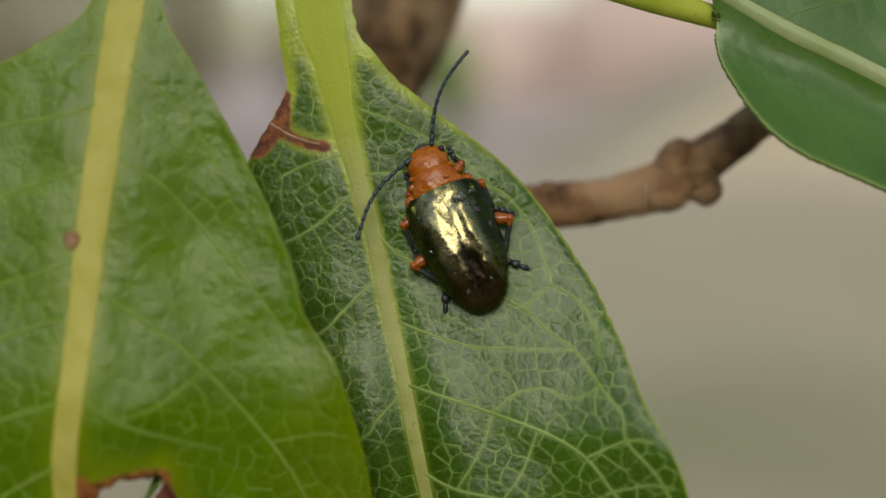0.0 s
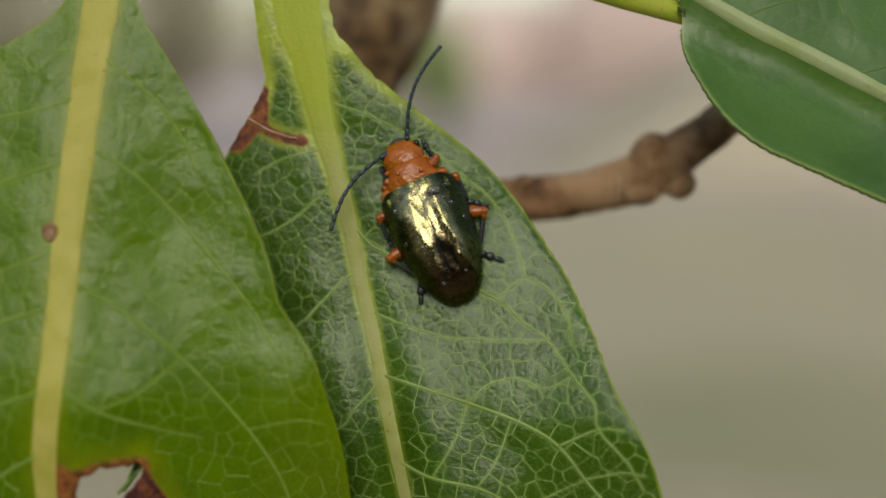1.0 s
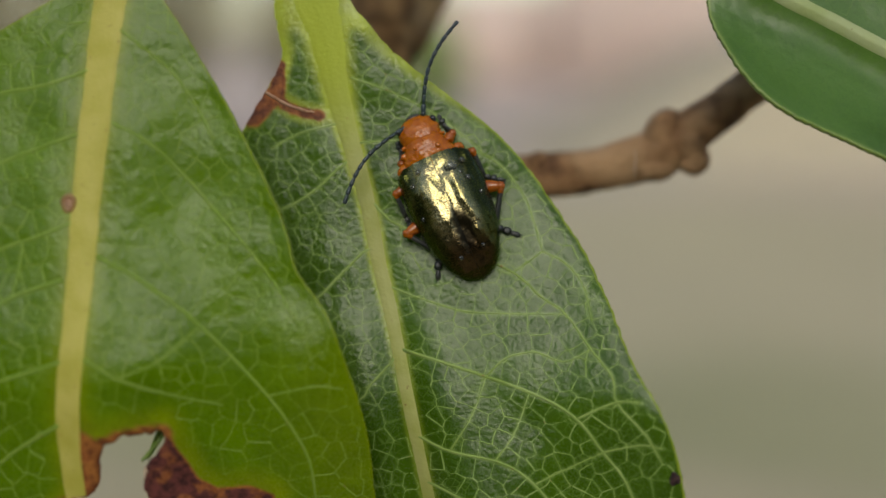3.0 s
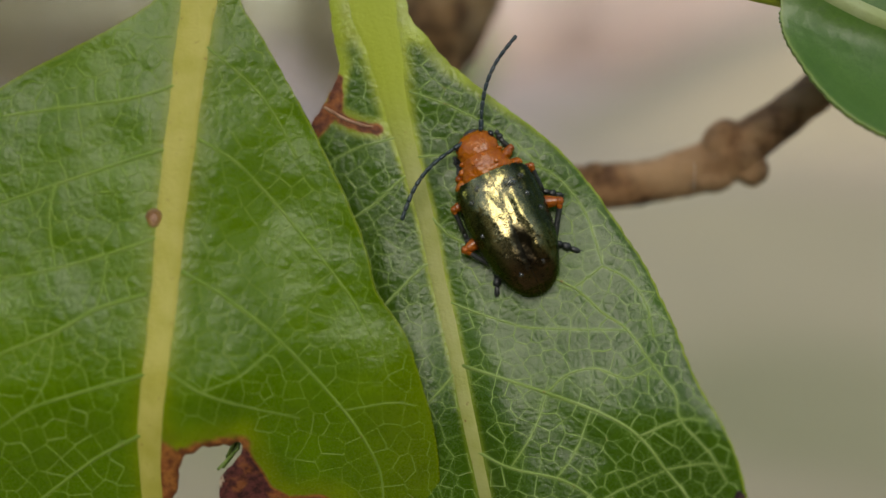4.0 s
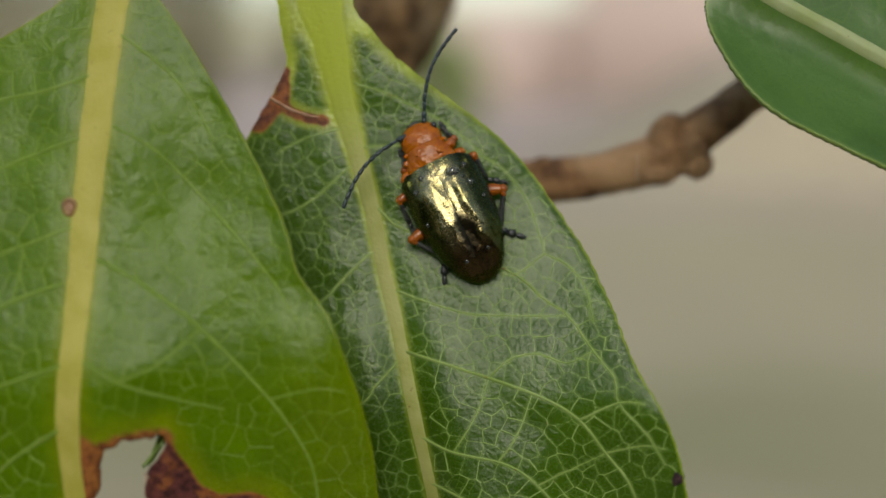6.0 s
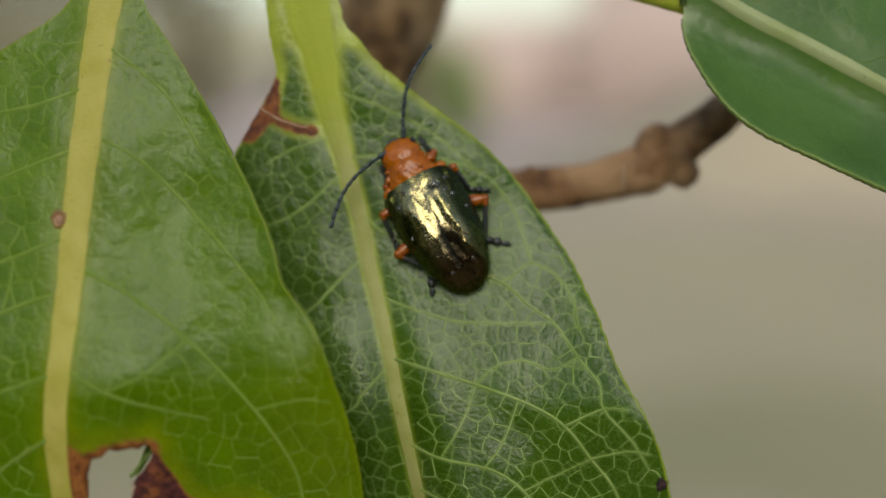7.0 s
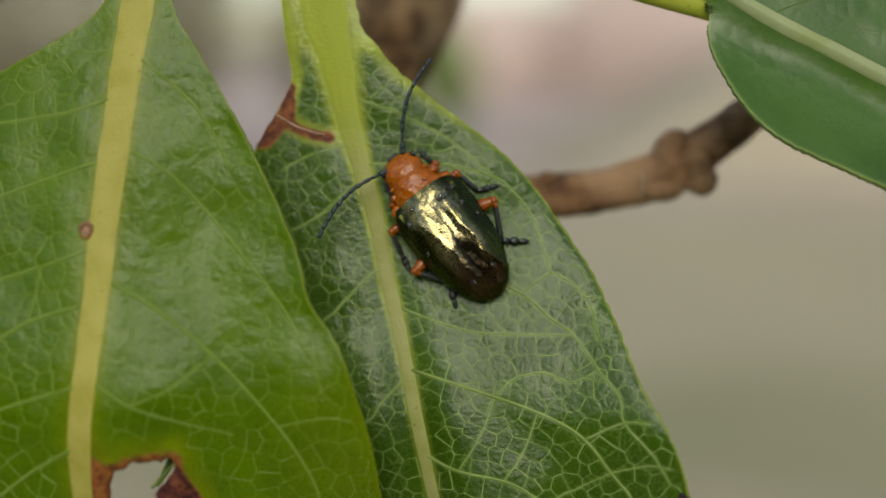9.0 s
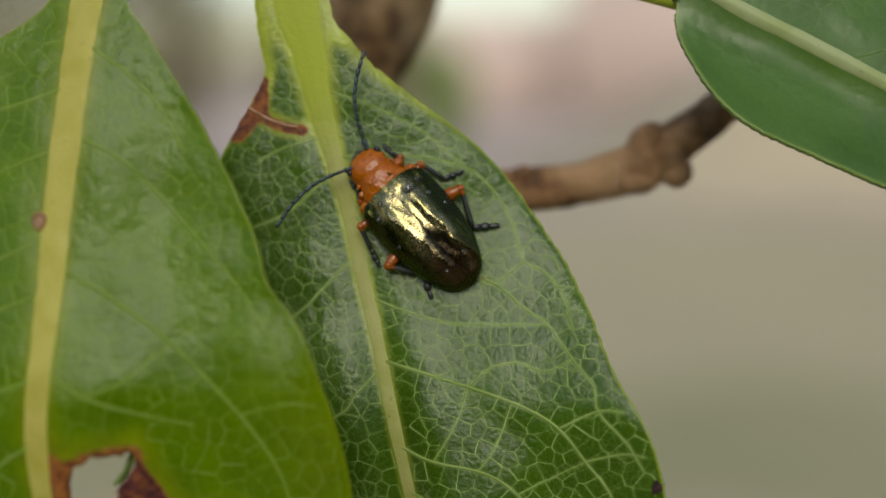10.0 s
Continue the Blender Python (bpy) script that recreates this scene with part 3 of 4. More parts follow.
veins_mid += [
    ([(3.0, -12.9), (4.0, -11.4), (4.8, -9.1)], 0.07),
    ([(-2.45, -3.6), (-0.6, -4.3), (1.6, -4.9), (4.6, -5.0), (6.75, -5.0)], 0.07),
    ([(5.1, -14.1), (6.6, -13.2), (8.55, -12.1)], 0.07),
    ([(-4.6, 7.6), (-2.2, 6.7), (0.4, 5.3), (2.6, 3.4)], 0.06)]
leaf_of_beetle = leaf(
    "leaf", "glossy dark green leaf with pale midrib and withered brown notch",
    [(-8.0, 24), (-6.6, 12.9), (-5.9, 9.9), (-5.3, 6.8), (-4.5, 3.8), (-3.7, 0.8), (-3.1, -2.3), (-2.4, -5.3), (-1.2, -11.3), (0.6, -20), (4, -36)],
    [(-9.6, 24), (-8.9, 13.0), (-8.55, 10.4), (-8.4, 8.3), (-10.8, 4.4), (-12.6, 0.5), (-13.6, -3.5), (-13.8, -8), (-12, -15), (-9, -24), (3.8, -36.5)],
    [(-6.2, 24), (-4.8, 13.0), (-3.5, 10.3), (-0.5, 7.5), (3.6, 4.25), (6.65, 0.2), (8.6, -3.4), (9.8, -6.95), (12.3, -13.0), (12.5, -23), (4.2, -36.5)],
    depth_mid, bulge_mid, veins_mid,
    MAT_LEAF, ([1.5, 1.3, 0.95, 0.66, 0.50, 0.44, 0.41, 0.39, 0.35, 0.30, 0.15], MAT_RIB_MID, 0.22, 0.10),
    yellow=yellow_mid, burn=burn_mid, wave=0.12, swell=0.12, window=(-13, 13.5, -17, 13), cell=1.1, pillow=0.011, teeth=0.06, net_size=0.040, left_net=0.7, seed=3, net_material=MAT_NET)
leaf_of_beetle.matrix_basis = BASE
# the dried, curled lip along the notch
bm = bmesh.new()
lip = spline([(-9.0, 63.6, 6.62), (-8.85, 63.55, 6.55), (-8.1, 63.6, 6.15), (-7.2, 63.7, 5.78), (-6.45, 63.85, 5.62)], np.linspace(0, 4, 40))
tube(bm, lip, 0.09 * (0.6 + 0.4 * np.sin(np.linspace(0.3, 2.9, 40))), 8, 0.8)
for vert in bm.verts:
    vert.co += Vector((0, 0, 0.07)) * noise.noise(vert.co * 3.0)
part("dried_lip", bm, MAT_LIP, leaf_of_beetle, "pale dried lip of the brown notch")

# the bite: it opens downwards, where the blade left of it and the midrib end in a burnt edge
HOLE = [(-16.45, -12.1), (-16.3, -11.55), (-15.35, -11.15), (-14.15, -11.0), (-13.5, -10.95), (-13.6, -11.5), (-14.55, -12.8), (-14.75, -13.65), (-14.3, -14.75), (-13.0, -15.9), (-12, -17.5), (-11, -20), (-9, -25), (-8, -37)]
HOLE += [(-36, -37), (-36, -16.2), (-27, -15.6), (-23.6, -15.4), (-22.2, -15.5), (-20.8, -15.65), (-19.7, -15.2), (-18.05, -14.45), (-16.9, -14.05), (-16.6, -13.6)]
BURNT = [(-17.6, -10.6), (-16.65, -11.25), (-15.3, -10.9), (-13.4, -10.6), (-13.0, -11.75), (-12.5, -12.5), (-12.0, -13.5), (-11.0, -14.1), (-9.4, -14.05), (-8.3, -14.6), (-9, -18), (-17.5, -18)]


def bite_edge(p):
    return nearest(p, [np.array(HOLE + HOLE[:1], float)])


def burn_front(p):
    ring = np.array(BURNT + BURNT[:1], float)
    d = nearest(p, [ring]) * np.where(inside(p, ring[:-1]), -1, 1)
    lobe = (1 - smooth(d, -0.08, 0.22)) * (1 + smooth(p[:, 0] - 0.3 * (p[:, 1] + 12), -14.9, -14.2) * smooth(-p[:, 1], 10.9, 11.5))
    edge = bite_edge(p) + 0.12 * np.array([noise.noise(Vector((q[0] * 2.2, q[1] * 2.2, 4.0))) for q in p])
    fringe = 0.9 * (1 - smooth(edge, 0.05, 0.16)) * smooth(p[:, 0], -15.2, -14.8) * smooth(-p[:, 1], 12.4, 13.0)
    return np.maximum(lobe, 1.2 * (1 - smooth(edge, 0.30, 0.60))) + fringe


def yellow_front(p, flank, de):
    ring = np.array(BURNT + BURNT[:1], float)
    d = nearest(p, [ring]) * np.where(inside(p, ring[:-1]), -1, 1)
    d = np.minimum(np.where(p[:, 0] > -18, d, 9.0), bite_edge(p) + 0.2)
    return np.clip(0.9 * (1 - smooth(d, 0.1, 1.6)) + 0.75 * (1 - smooth(flank, -0.2, 0.45)) + 0.28 * (1 - smooth(flank, 0.0, 1.3)) + 0.42 * smooth(p[:, 0], -10, -3.5) * (1 - smooth(p[:, 1], -10, -1)), 0, 1)


PIVOT_FRONT = (-15.0, 62.0, 24.0)
FRONT_SIZE = 1.0
veins_front = [
    ([(-16.35, -2.05), (-14.05, -3.45), (-11.5, -5.55), (-8.3, -9.2), (-6.5, -12.4), (-6.1, -15)], 0.13),
    ([(-15.6, 4.5), (-13.5, 3.2), (-10.65, 0.05), (-8.3, -2.9), (-7.0, -5.2)], 0.10),
    ([(-17.05, -7.05), (-15.45, -8.1), (-13.2, -8.9), (-10.5, -9.6)], 0.10),
    ([(-18.0, -3.2), (-20.55, -4.05), (-22.6, -5.25), (-25.55, -6.5), (-29, -8.4)], 0.13)]
veins_front += [
    ([(-17.25, 3.95), (-18.85, 3.4), (-22.6, 2.05), (-25.5, 1.0)], 0.12),
    ([(-18.4, -10.35), (-20.7, -11.7), (-23.1, -13.6), (-26, -16)], 0.13),
    ([(-18.1, -7.2), (-21.2, -8.15), (-23.85, -9.1), (-25.65, -10.3)], 0.12),
    ([(-16.65, 7.15), (-18.9, 6.4), (-22.7, 5.8), (-25.6, 5.3)], 0.11),
    ([(-15.3, 9.1), (-13.3, 7.5), (-12.0, 6.0), (-10.8, 3.8)], 0.09)]
veins_front += [
    ([(-17.25, -0.3), (-20.0, -1.3), (-22.6, -2.1), (-25.5, -2.7)], 0.09),
    ([(-22.6, 2.05), (-22.9, 0.4), (-22.6, -2.1)], 0.06), ([(-20.55, -4.05), (-20.2, -2.6), (-20.0, -1.3)], 0.06), ([(-23.85, -9.1), (-22.9, -7.4), (-22.6, -5.25)], 0.06),
    ([(-15.45, -8.1), (-13.4, -7.2), (-11.5, -5.55)], 0.06), ([(-8.3, -9.2), (-6.0, -8.8), (-4.6, -9.0)], 0.06)]
leaf_in_front = leaf(
    "leaf", "bright green leaf with broad pale midrib and burnt brown hole",
    [(-14.6, 26), (-15.3, 16), (-15.62, 12.1), (-15.97, 9.2), (-16.3, 6.0), (-16.88, 0.6), (-17.1, -2.3), (-17.4, -5.2), (-18.0, -11.1), (-17.6, -18), (-16, -34)],
    [(-15.4, 26), (-16.4, 16), (-17.35, 12.05), (-20.0, 9.8), (-26.2, 6.2), (-31, 0.5), (-32.5, -4), (-33.5, -8), (-33, -17), (-30, -25), (-16.3, -35)],
    [(-13.8, 26), (-14.3, 16), (-13.9, 12.15), (-12.35, 9.3), (-9.8, 4.8), (-7.5, -0.2), (-6.75, -2.9), (-4.9, -6.2), (-3.15, -13.5), (-4.5, -20), (-15.5, -35)],
    depth_front, bulge_front, veins_front,
    MAT_LEAF_FRONT, ([0.95, 0.9, 0.86, 0.80, 0.76, 0.71, 0.66, 0.60, 0.5, 0.2], MAT_RIB, 0.16, 0.12),
    PIVOT_FRONT, hole=HOLE, yellow=yellow_front, burn=burn_front, wave=0.10, swell=0.22, roll=-0.10, vein_material=MAT_VEIN_FRONT, vein_size=0.8,
    window=(-27.5, -3, -18, 13), cell=1.25, pillow=0.022, teeth=0.03, net_size=0.042, left_net=1.35, seed=8)

FOLD_SIZE = 1.05
PIVOT_FOLD = (8.0, 62.0, 19.0)
leaf_folded = leaf(
    "leaf", "blue-green folded leaf with a light midrib, hanging over the twig",
    [(13.0, 13.2), (16.8, 10.9), (20.4, 9.05), (25.4, 6.3), (32, 2.2), (40, -3)],
    [(13.45, 11.7), (13.62, 9.1), (15.9, 5.25), (19.9, 3.2), (26.5, 0.6), (39.8, -3.6)],
    [(9.2, 14.7), (17, 18.0), (24, 19), (31, 16), (38, 8), (40.3, -2.6)],
    depth_fold, no_bulge,
    [([(16.4, 11.3), (18.3, 12.0), (21.4, 12.7), (24.3, 14.3), (26, 16)], 0.11), ([(21.9, 8.35), (24.1, 8.95), (25.6, 9.8), (29, 12.0)], 0.11),
     ([(26, 5.9), (29, 6.8), (32, 8.3)], 0.09), ([(14.3, 12.3), (15.6, 13.6), (17.2, 15.5)], 0.08)],
    MAT_LEAF_FOLD, ([0.34, 0.42, 0.42, 0.38, 0.30, 0.12], MAT_RIB_FOLD, 0.3, 0.12), PIVOT_FOLD, rows=240, cols=70, wave=0.1,
    yellow=lambda p, flank, de: 0.15 * (1 - smooth(de, 0.05, 0.35)), vein_material=MAT_VEIN_FOLD, vein_size=0.5, window=(10, 30, 1, 18), cell=1.2, pillow=0.012, teeth=0.05, net_size=0.034, net_half=True, seed=5)
bm = bmesh.new()
stalk = spline([(-4, 62.5, 18.4), (2.5, 61.8, 15.6), (7.2, 61.3, 13.8), (10.6, 61.0, 12.6), (15.5, 61.6, 11.2)], np.linspace(0, 4, 40)) - np.array(PIVOT_FOLD)
tube(bm, stalk, np.interp(np.linspace(0, 4, 40), [0, 3, 4], [0.8, 0.72, 0.5]), 14, 0.8)
part("petiole", bm, MAT_RIB_GREEN, leaf_folded, "yellow-green petiole")

bm = bmesh.new()
curl = [[bm.verts.new(np.array((-14.2 + 0.72 * u + 0.25 * v * (1 - u), 59.75 + 0.35 * math.sin(3 * v) - 0.2 * u, -12.0 + 1.05 * u + 0.35 * v)) - np.array(PIVOT_FRONT)) for v in np.linspace(-1, 1, 9)] for u in np.linspace(0, 1, 9)]
for a, b in zip(curl, curl[1:]):
    for j in range(8):
        bm.faces.new((a[j], a[j + 1], b[j + 1], b[j]))
flap = part("curled_flap", bm, MAT_LEAF_FOLD, leaf_in_front, "dark green curled shred in the hole")
flap.modifiers.new("thickness", "SOLIDIFY").thickness = 0.15 * MM
# details on the front leaf and on the beetle's leaf
bm = bmesh.new()
tube(bm, [(0.27 * math.cos(q) * (1 + 0.12 * math.sin(3 * q)), 0, 0.36 * math.sin(q)) for q in np.linspace(0, 2 * math.pi, 33)], 0.13, 10, 0.8, (0, -1, 0), False)
spot = part("gall", bm, MAT_GALL, leaf_in_front, "amber gall beside the midrib")
bm = bmesh.new()
ball(bm, (0, -0.03, 0), (0.22, 0.08, 0.30))
part("gall_centre", bm, MAT_LIP, spot, "pale centre of the gall")
spot.location = ((-17.72 + 15) * MM, (58.95 - 62) * MM, (0.55 - 24) * MM)
bm = bmesh.new()
for i in range(9):
    a = i * 2.4
    ball(bm, (0.28 * math.cos(a) * (i / 9), 0.05 * math.sin(3 * a), 0.28 * math.sin(a) * (i / 9)), (0.16, 0.10, 0.17), u=8, v=6)
crust = part("crust", bm, MAT_DARK_SPOT, leaf_of_beetle, "dark crusted spot at the margin")
crust.location = (11.80 * MM, 59.95 * MM, -12.98 * MM)


# ---- stem and twig ----
def knobbly(path, radii, seed, bump=0.10, sides=28, rings=70):
    path = spline(path, np.linspace(0, len(path) - 1, rings))
    radii = np.interp(np.linspace(0, 1, rings), np.linspace(0, 1, len(radii)), radii)
    bm = bmesh.new()
    tube(bm, path, radii, sides)
    for vert in bm.verts:
        p = vert.co
        k = noise.noise(Vector((p.x * 0.35 + seed, p.y * 0.35, p.z * 0.35))) + 0.5 * noise.noise(Vector((p.x * 1.1, p.y * 1.1 + seed, p.z * 1.1)))
        near = path[int(np.argmin(np.linalg.norm(path - np.array(p), axis=1)))]
        vert.co = p + (p - Vector(near)) * (k * bump * 2)
    return bm


stem = tagged(new("stem"), "thick brown woody stem with rough bark behind the leaves", "stem")
part("bark", knobbly([(5.4, 86, 34), (0.4, 84, 24), (-2.5, 82, 16), (-5.6, 82, 10), (-10, 84, 3), (-13, 88, -8), (-15, 92, -24)], [3.6, 3.5, 3.5, 3.4, 3.2, 2.8, 2.6], 3.1), MAT_BARK_PALE, stem)
bm = bmesh.new()
ball(bm, (-2.6, 79.2, 15.2), (1.5, 0.9, 1.2), pose(0, 0, 0, 0, 30, 0))
ball(bm, (-3.8, 79.5, 12.4), (1.2, 0.8, 0.9), pose(0, 0, 0, 0, -20, 0))
part("leaf_scar", bm, MAT_BARK_PALE, stem)
stem.matrix_basis = BASE
twig = tagged(new("twig"), "bare brown twig with a knuckled node and bud scars", "twig")
part("bark", knobbly([(-7, 79, 3), (-1, 76, 2.4), (6.0, 73.4, 2.75), (9.6, 73, 3.1), (12.6, 72.8, 3.9), (14.4, 72.6, 4.9), (16.4, 72.3, 6.2), (18.9, 72, 8.1), (25, 71, 13)], [1.5, 1.48, 1.42, 1.32, 1.4, 1.55, 1.3, 1.2, 1.1], 7.7, 0.08), MAT_TWIG, twig)
for c, size, turn in (((13.6, 72.3, 5.35), (1.15, 1.2, 1.45), 30), ((15.35, 72.1, 3.6), (1.0, 1.1, 0.95), -25), ((6.1, 72.8, 3.6), (0.75, 0.9, 0.62), 0), ((13.0, 72.3, 3.1), (1.3, 1.1, 0.75), 0), ((14.7, 72.0, 4.6), (1.3, 1.3, 1.1), 20)):
    bm = bmesh.new()
    ball(bm, c, size, pose(0, 0, 0, 0, turn, 0), 18, 12)
    for vert in bm.verts:
        vert.co += Vector((0, 0, 1)) * 0.14 * noise.noise(vert.co * 1.3)
    part("bud_scar", bm, MAT_TWIG, twig)
bm = bmesh.new()
tube(bm, [(11.15, 68, 3.9), (11.2, 68, 3.4), (11.12, 68, 2.9), (11.15, 68, 2.3)], 0.012, 6)
part("silk_thread", bm, MAT_SILK, twig, "fine pale silk thread")
twig.matrix_basis = BASE


# ---- beetle ----
beetle = tagged(new("beetle"), "leaf beetle with metallic bronze wing cases and orange head", "beetle")
HALF = lambda y: np.interp(y, [-4.5, -4.38, -4.1, -3.5, -2.5, -1.2, 0.2, 1.4, 2.0, 2.35], [0.08, 0.55, 0.98, 1.42, 1.84, 2.10, 2.20, 2.14, 2.06, 1.72])
RISE = lambda y: np.interp(y, [-4.5, -4.0, -3.2, -2.2, -1.2, 0.0, 1.0, 1.8, 2.35], [0.25, 0.85, 1.42, 1.78, 1.92, 1.88, 1.74, 1.56, 1.32])


def wing_case(sign):
    """One wing case, from the seam down to the side."""
    bm = bmesh.new()
    ys = np.concatenate([np.linspace(-4.5, -3.95, 16), np.linspace(-3.85, 2.35, 76)])
    grid = []
    for y in ys:
        w, h = float(HALF(y)), float(RISE(y))
        row = []
        for a in np.linspace(0, 1, 34):
            f = a * math.pi * 0.56
            x = sign * (0.012 + w * math.sin(f) ** 0.92)
            z = 0.45 + h * math.cos(f) ** 0.8 if f < math.pi / 2 else 0.45 + h * math.cos(f) * 0.6
            k = Vector((x * 0.9, y * 0.35, sign))
            z += 0.15 * noise.noise(k * 1.5) * math.sin(f) ** 0.5 + 0.08 * noise.noise(k * 3.3) + 0.03 * noise.noise(Vector((x * 5.5, y * 3.2, sign))) + 0.02 * noise.noise(Vector((x * 13, y * 9, sign)))
            z -= 0.13 * math.exp(-((x - 0.32) / 0.48) ** 2 - ((y + 1.5) / 1.0) ** 2) + 0.10 * math.exp(-((x - 0.2) / 0.5) ** 2 - ((y + 2.1) / 0.7) ** 2)
            z += 0.10 * math.exp(-((abs(x) - 0.85) / 0.38) ** 2) * smooth_one(y, -2.2, -0.4) * smooth_one(-y, -2.0, -1.0)
            z -= 0.035 * math.exp(-(abs(x) / 0.08) ** 2) + 0.16 * math.exp(-((abs(x) - 1.25) / 0.35) ** 2) * smooth_one(y, 0.6, 1.8)
            row.append(bm.verts.new((x, y, z)))
        grid.append(row)
    for a, b in zip(grid, grid[1:]):
        for j in range(len(a) - 1):
            bm.faces.new((a[j], a[j + 1], b[j + 1], b[j]))
    return bm


def smooth_one(x, lo, hi):
    return float(smooth(np.float64(x), lo, hi))


for sign in (-1, 1):
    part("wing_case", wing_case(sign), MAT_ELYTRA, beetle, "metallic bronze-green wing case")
bm = bmesh.new()
ball(bm, (0, -0.7, 0.55), (1.95, 3.3, 0.6), None, 24, 12)
part("abdomen", bm, MAT_BLACK, beetle, "dark underside")


def hood(ys, wide, high, rough, base):
    """A domed, wrinkled piece of shell along y; ys: from its back to its front."""
    bm = bmesh.new()
    grid = []
    for y in np.linspace(ys[0], ys[-1], 46):
        w, h = float(np.interp(y, ys, wide)), float(np.interp(y, ys, high))
        row = []
        for f in np.linspace(-math.pi * 0.55, math.pi * 0.55, 49):
            x = w * math.sin(f)
            z = base + h * (max(math.cos(f), 0.0) ** 0.75 if abs(f) < math.pi / 2 else math.cos(f) * 0.8)
            k = 0.075 * noise.noise(Vector((x * 1.6, y * 2.2, 0.4))) + 0.05 * noise.noise(Vector((x * 3.4, y * 4.4, 3.4))) + 0.02 * noise.noise(Vector((x * 8, y * 8, 5.4)))
            row.append(bm.verts.new((x * (1 + 0.12 * rough * noise.noise(Vector((y * 4.2, math.copysign(1.0, x), 2.0)))), y, z + k * rough * 1.6)))
        grid.append(row)
    for a, b in zip(grid, grid[1:]):
        for j in range(len(a) - 1):
            bm.faces.new((a[j], a[j + 1], b[j + 1], b[j]))
    bm.faces.new(grid[0])
    bm.faces.new(grid[-1])
    return bm


part("thorax", hood([1.95, 2.1, 2.45, 2.9, 3.25, 3.5, 3.6], [1.45, 1.56, 1.50, 1.30, 1.16, 1.06, 0.95], [0.85, 1.02, 1.16, 1.16, 1.10, 1.0, 0.80], 0.42, 0.40), MAT_ORANGE, beetle, "orange dimpled thorax")
head = part("head", hood([3.35, 3.5, 3.85, 4.2, 4.5, 4.72, 4.84], [1.02, 1.10, 1.14, 1.08, 0.92, 0.64, 0.22], [0.84, 0.98, 1.0, 0.90, 0.72, 0.46, 0.16], 0.35, 0.42), MAT_ORANGE, beetle, "orange head")
for x in (-0.93, 0.93):
    bm = bmesh.new()
    ball(bm, (x * 1.03, 4.28, 0.88), (0.17, 0.20, 0.20))
    part("eye", bm, MAT_EYE, head, "black eye")
for x, y, z, size in ((-1.56, 2.36, 0.75, 0.30), (1.56, 2.36, 0.75, 0.30), (-1.24, 2.98, 0.80, 0.20), (1.24, 2.98, 0.80, 0.20), (-1.06, 3.4, 0.85, 0.15), (1.06, 3.4, 0.85, 0.15), (-0.55, 3.05, 1.50, 0.13), (0.62, 2.75, 1.52, 0.15), (0.05, 3.3, 1.46, 0.12)):
    bm = bmesh.new()
    ball(bm, (x, y, z), (size * (1.25 if abs(x) > 1 else 1.0), size * 0.85, size * 0.8), pose(0, 0, 0, 0, 0, 25 if x < 0 else -25), 14, 9)
    for vert in bm.verts:
        vert.co += Vector((0.05, 0.05, 0.05)) * noise.noise(vert.co * 3.1)
    part("thorax_knob", bm, MAT_ORANGE, beetle)
bm = bmesh.new()
ball(bm, (0, 4.80, 0.48), (0.42, 0.18, 0.18))
part("mouthparts", bm, MAT_BLACK, head, "dark mouthparts")


def feeler(side):
    """A feeler along +y from its socket, curving outwards; eleven segments."""
    bm0 = bmesh.new()
    ball(bm0, (0, 0.0, 0), (0.13, 0.16, 0.13))
    root = part("feeler", bm0, MAT_FEELER, beetle, "blue-black beaded feeler")
    xs = np.linspace(0, 1, 12)
    bow = -side * 0.55
    pts = [(bow * math.sin(math.pi * u) , 5.15 * u, 0.35 * math.sin(math.pi * u * 0.8)) for u in xs]
    for i in range(11):
        bm = bmesh.new()
        a, b = Vector(pts[i]), Vector(pts[i + 1])
        r = 0.105 if i else 0.13
        if i == 1:
            r = 0.09
        tube(bm, [a, a.lerp(b, 0.2), a.lerp(b, 0.75), a.lerp(b, 0.97)], [r * 0.72, r * 0.9, r * 1.08, r * 0.82], 10, 1.0, (0, 0, 1))
        part("segment", bm, MAT_FEELER, root)
    return root


feelers = {1: feeler(1), -1: feeler(-1)}


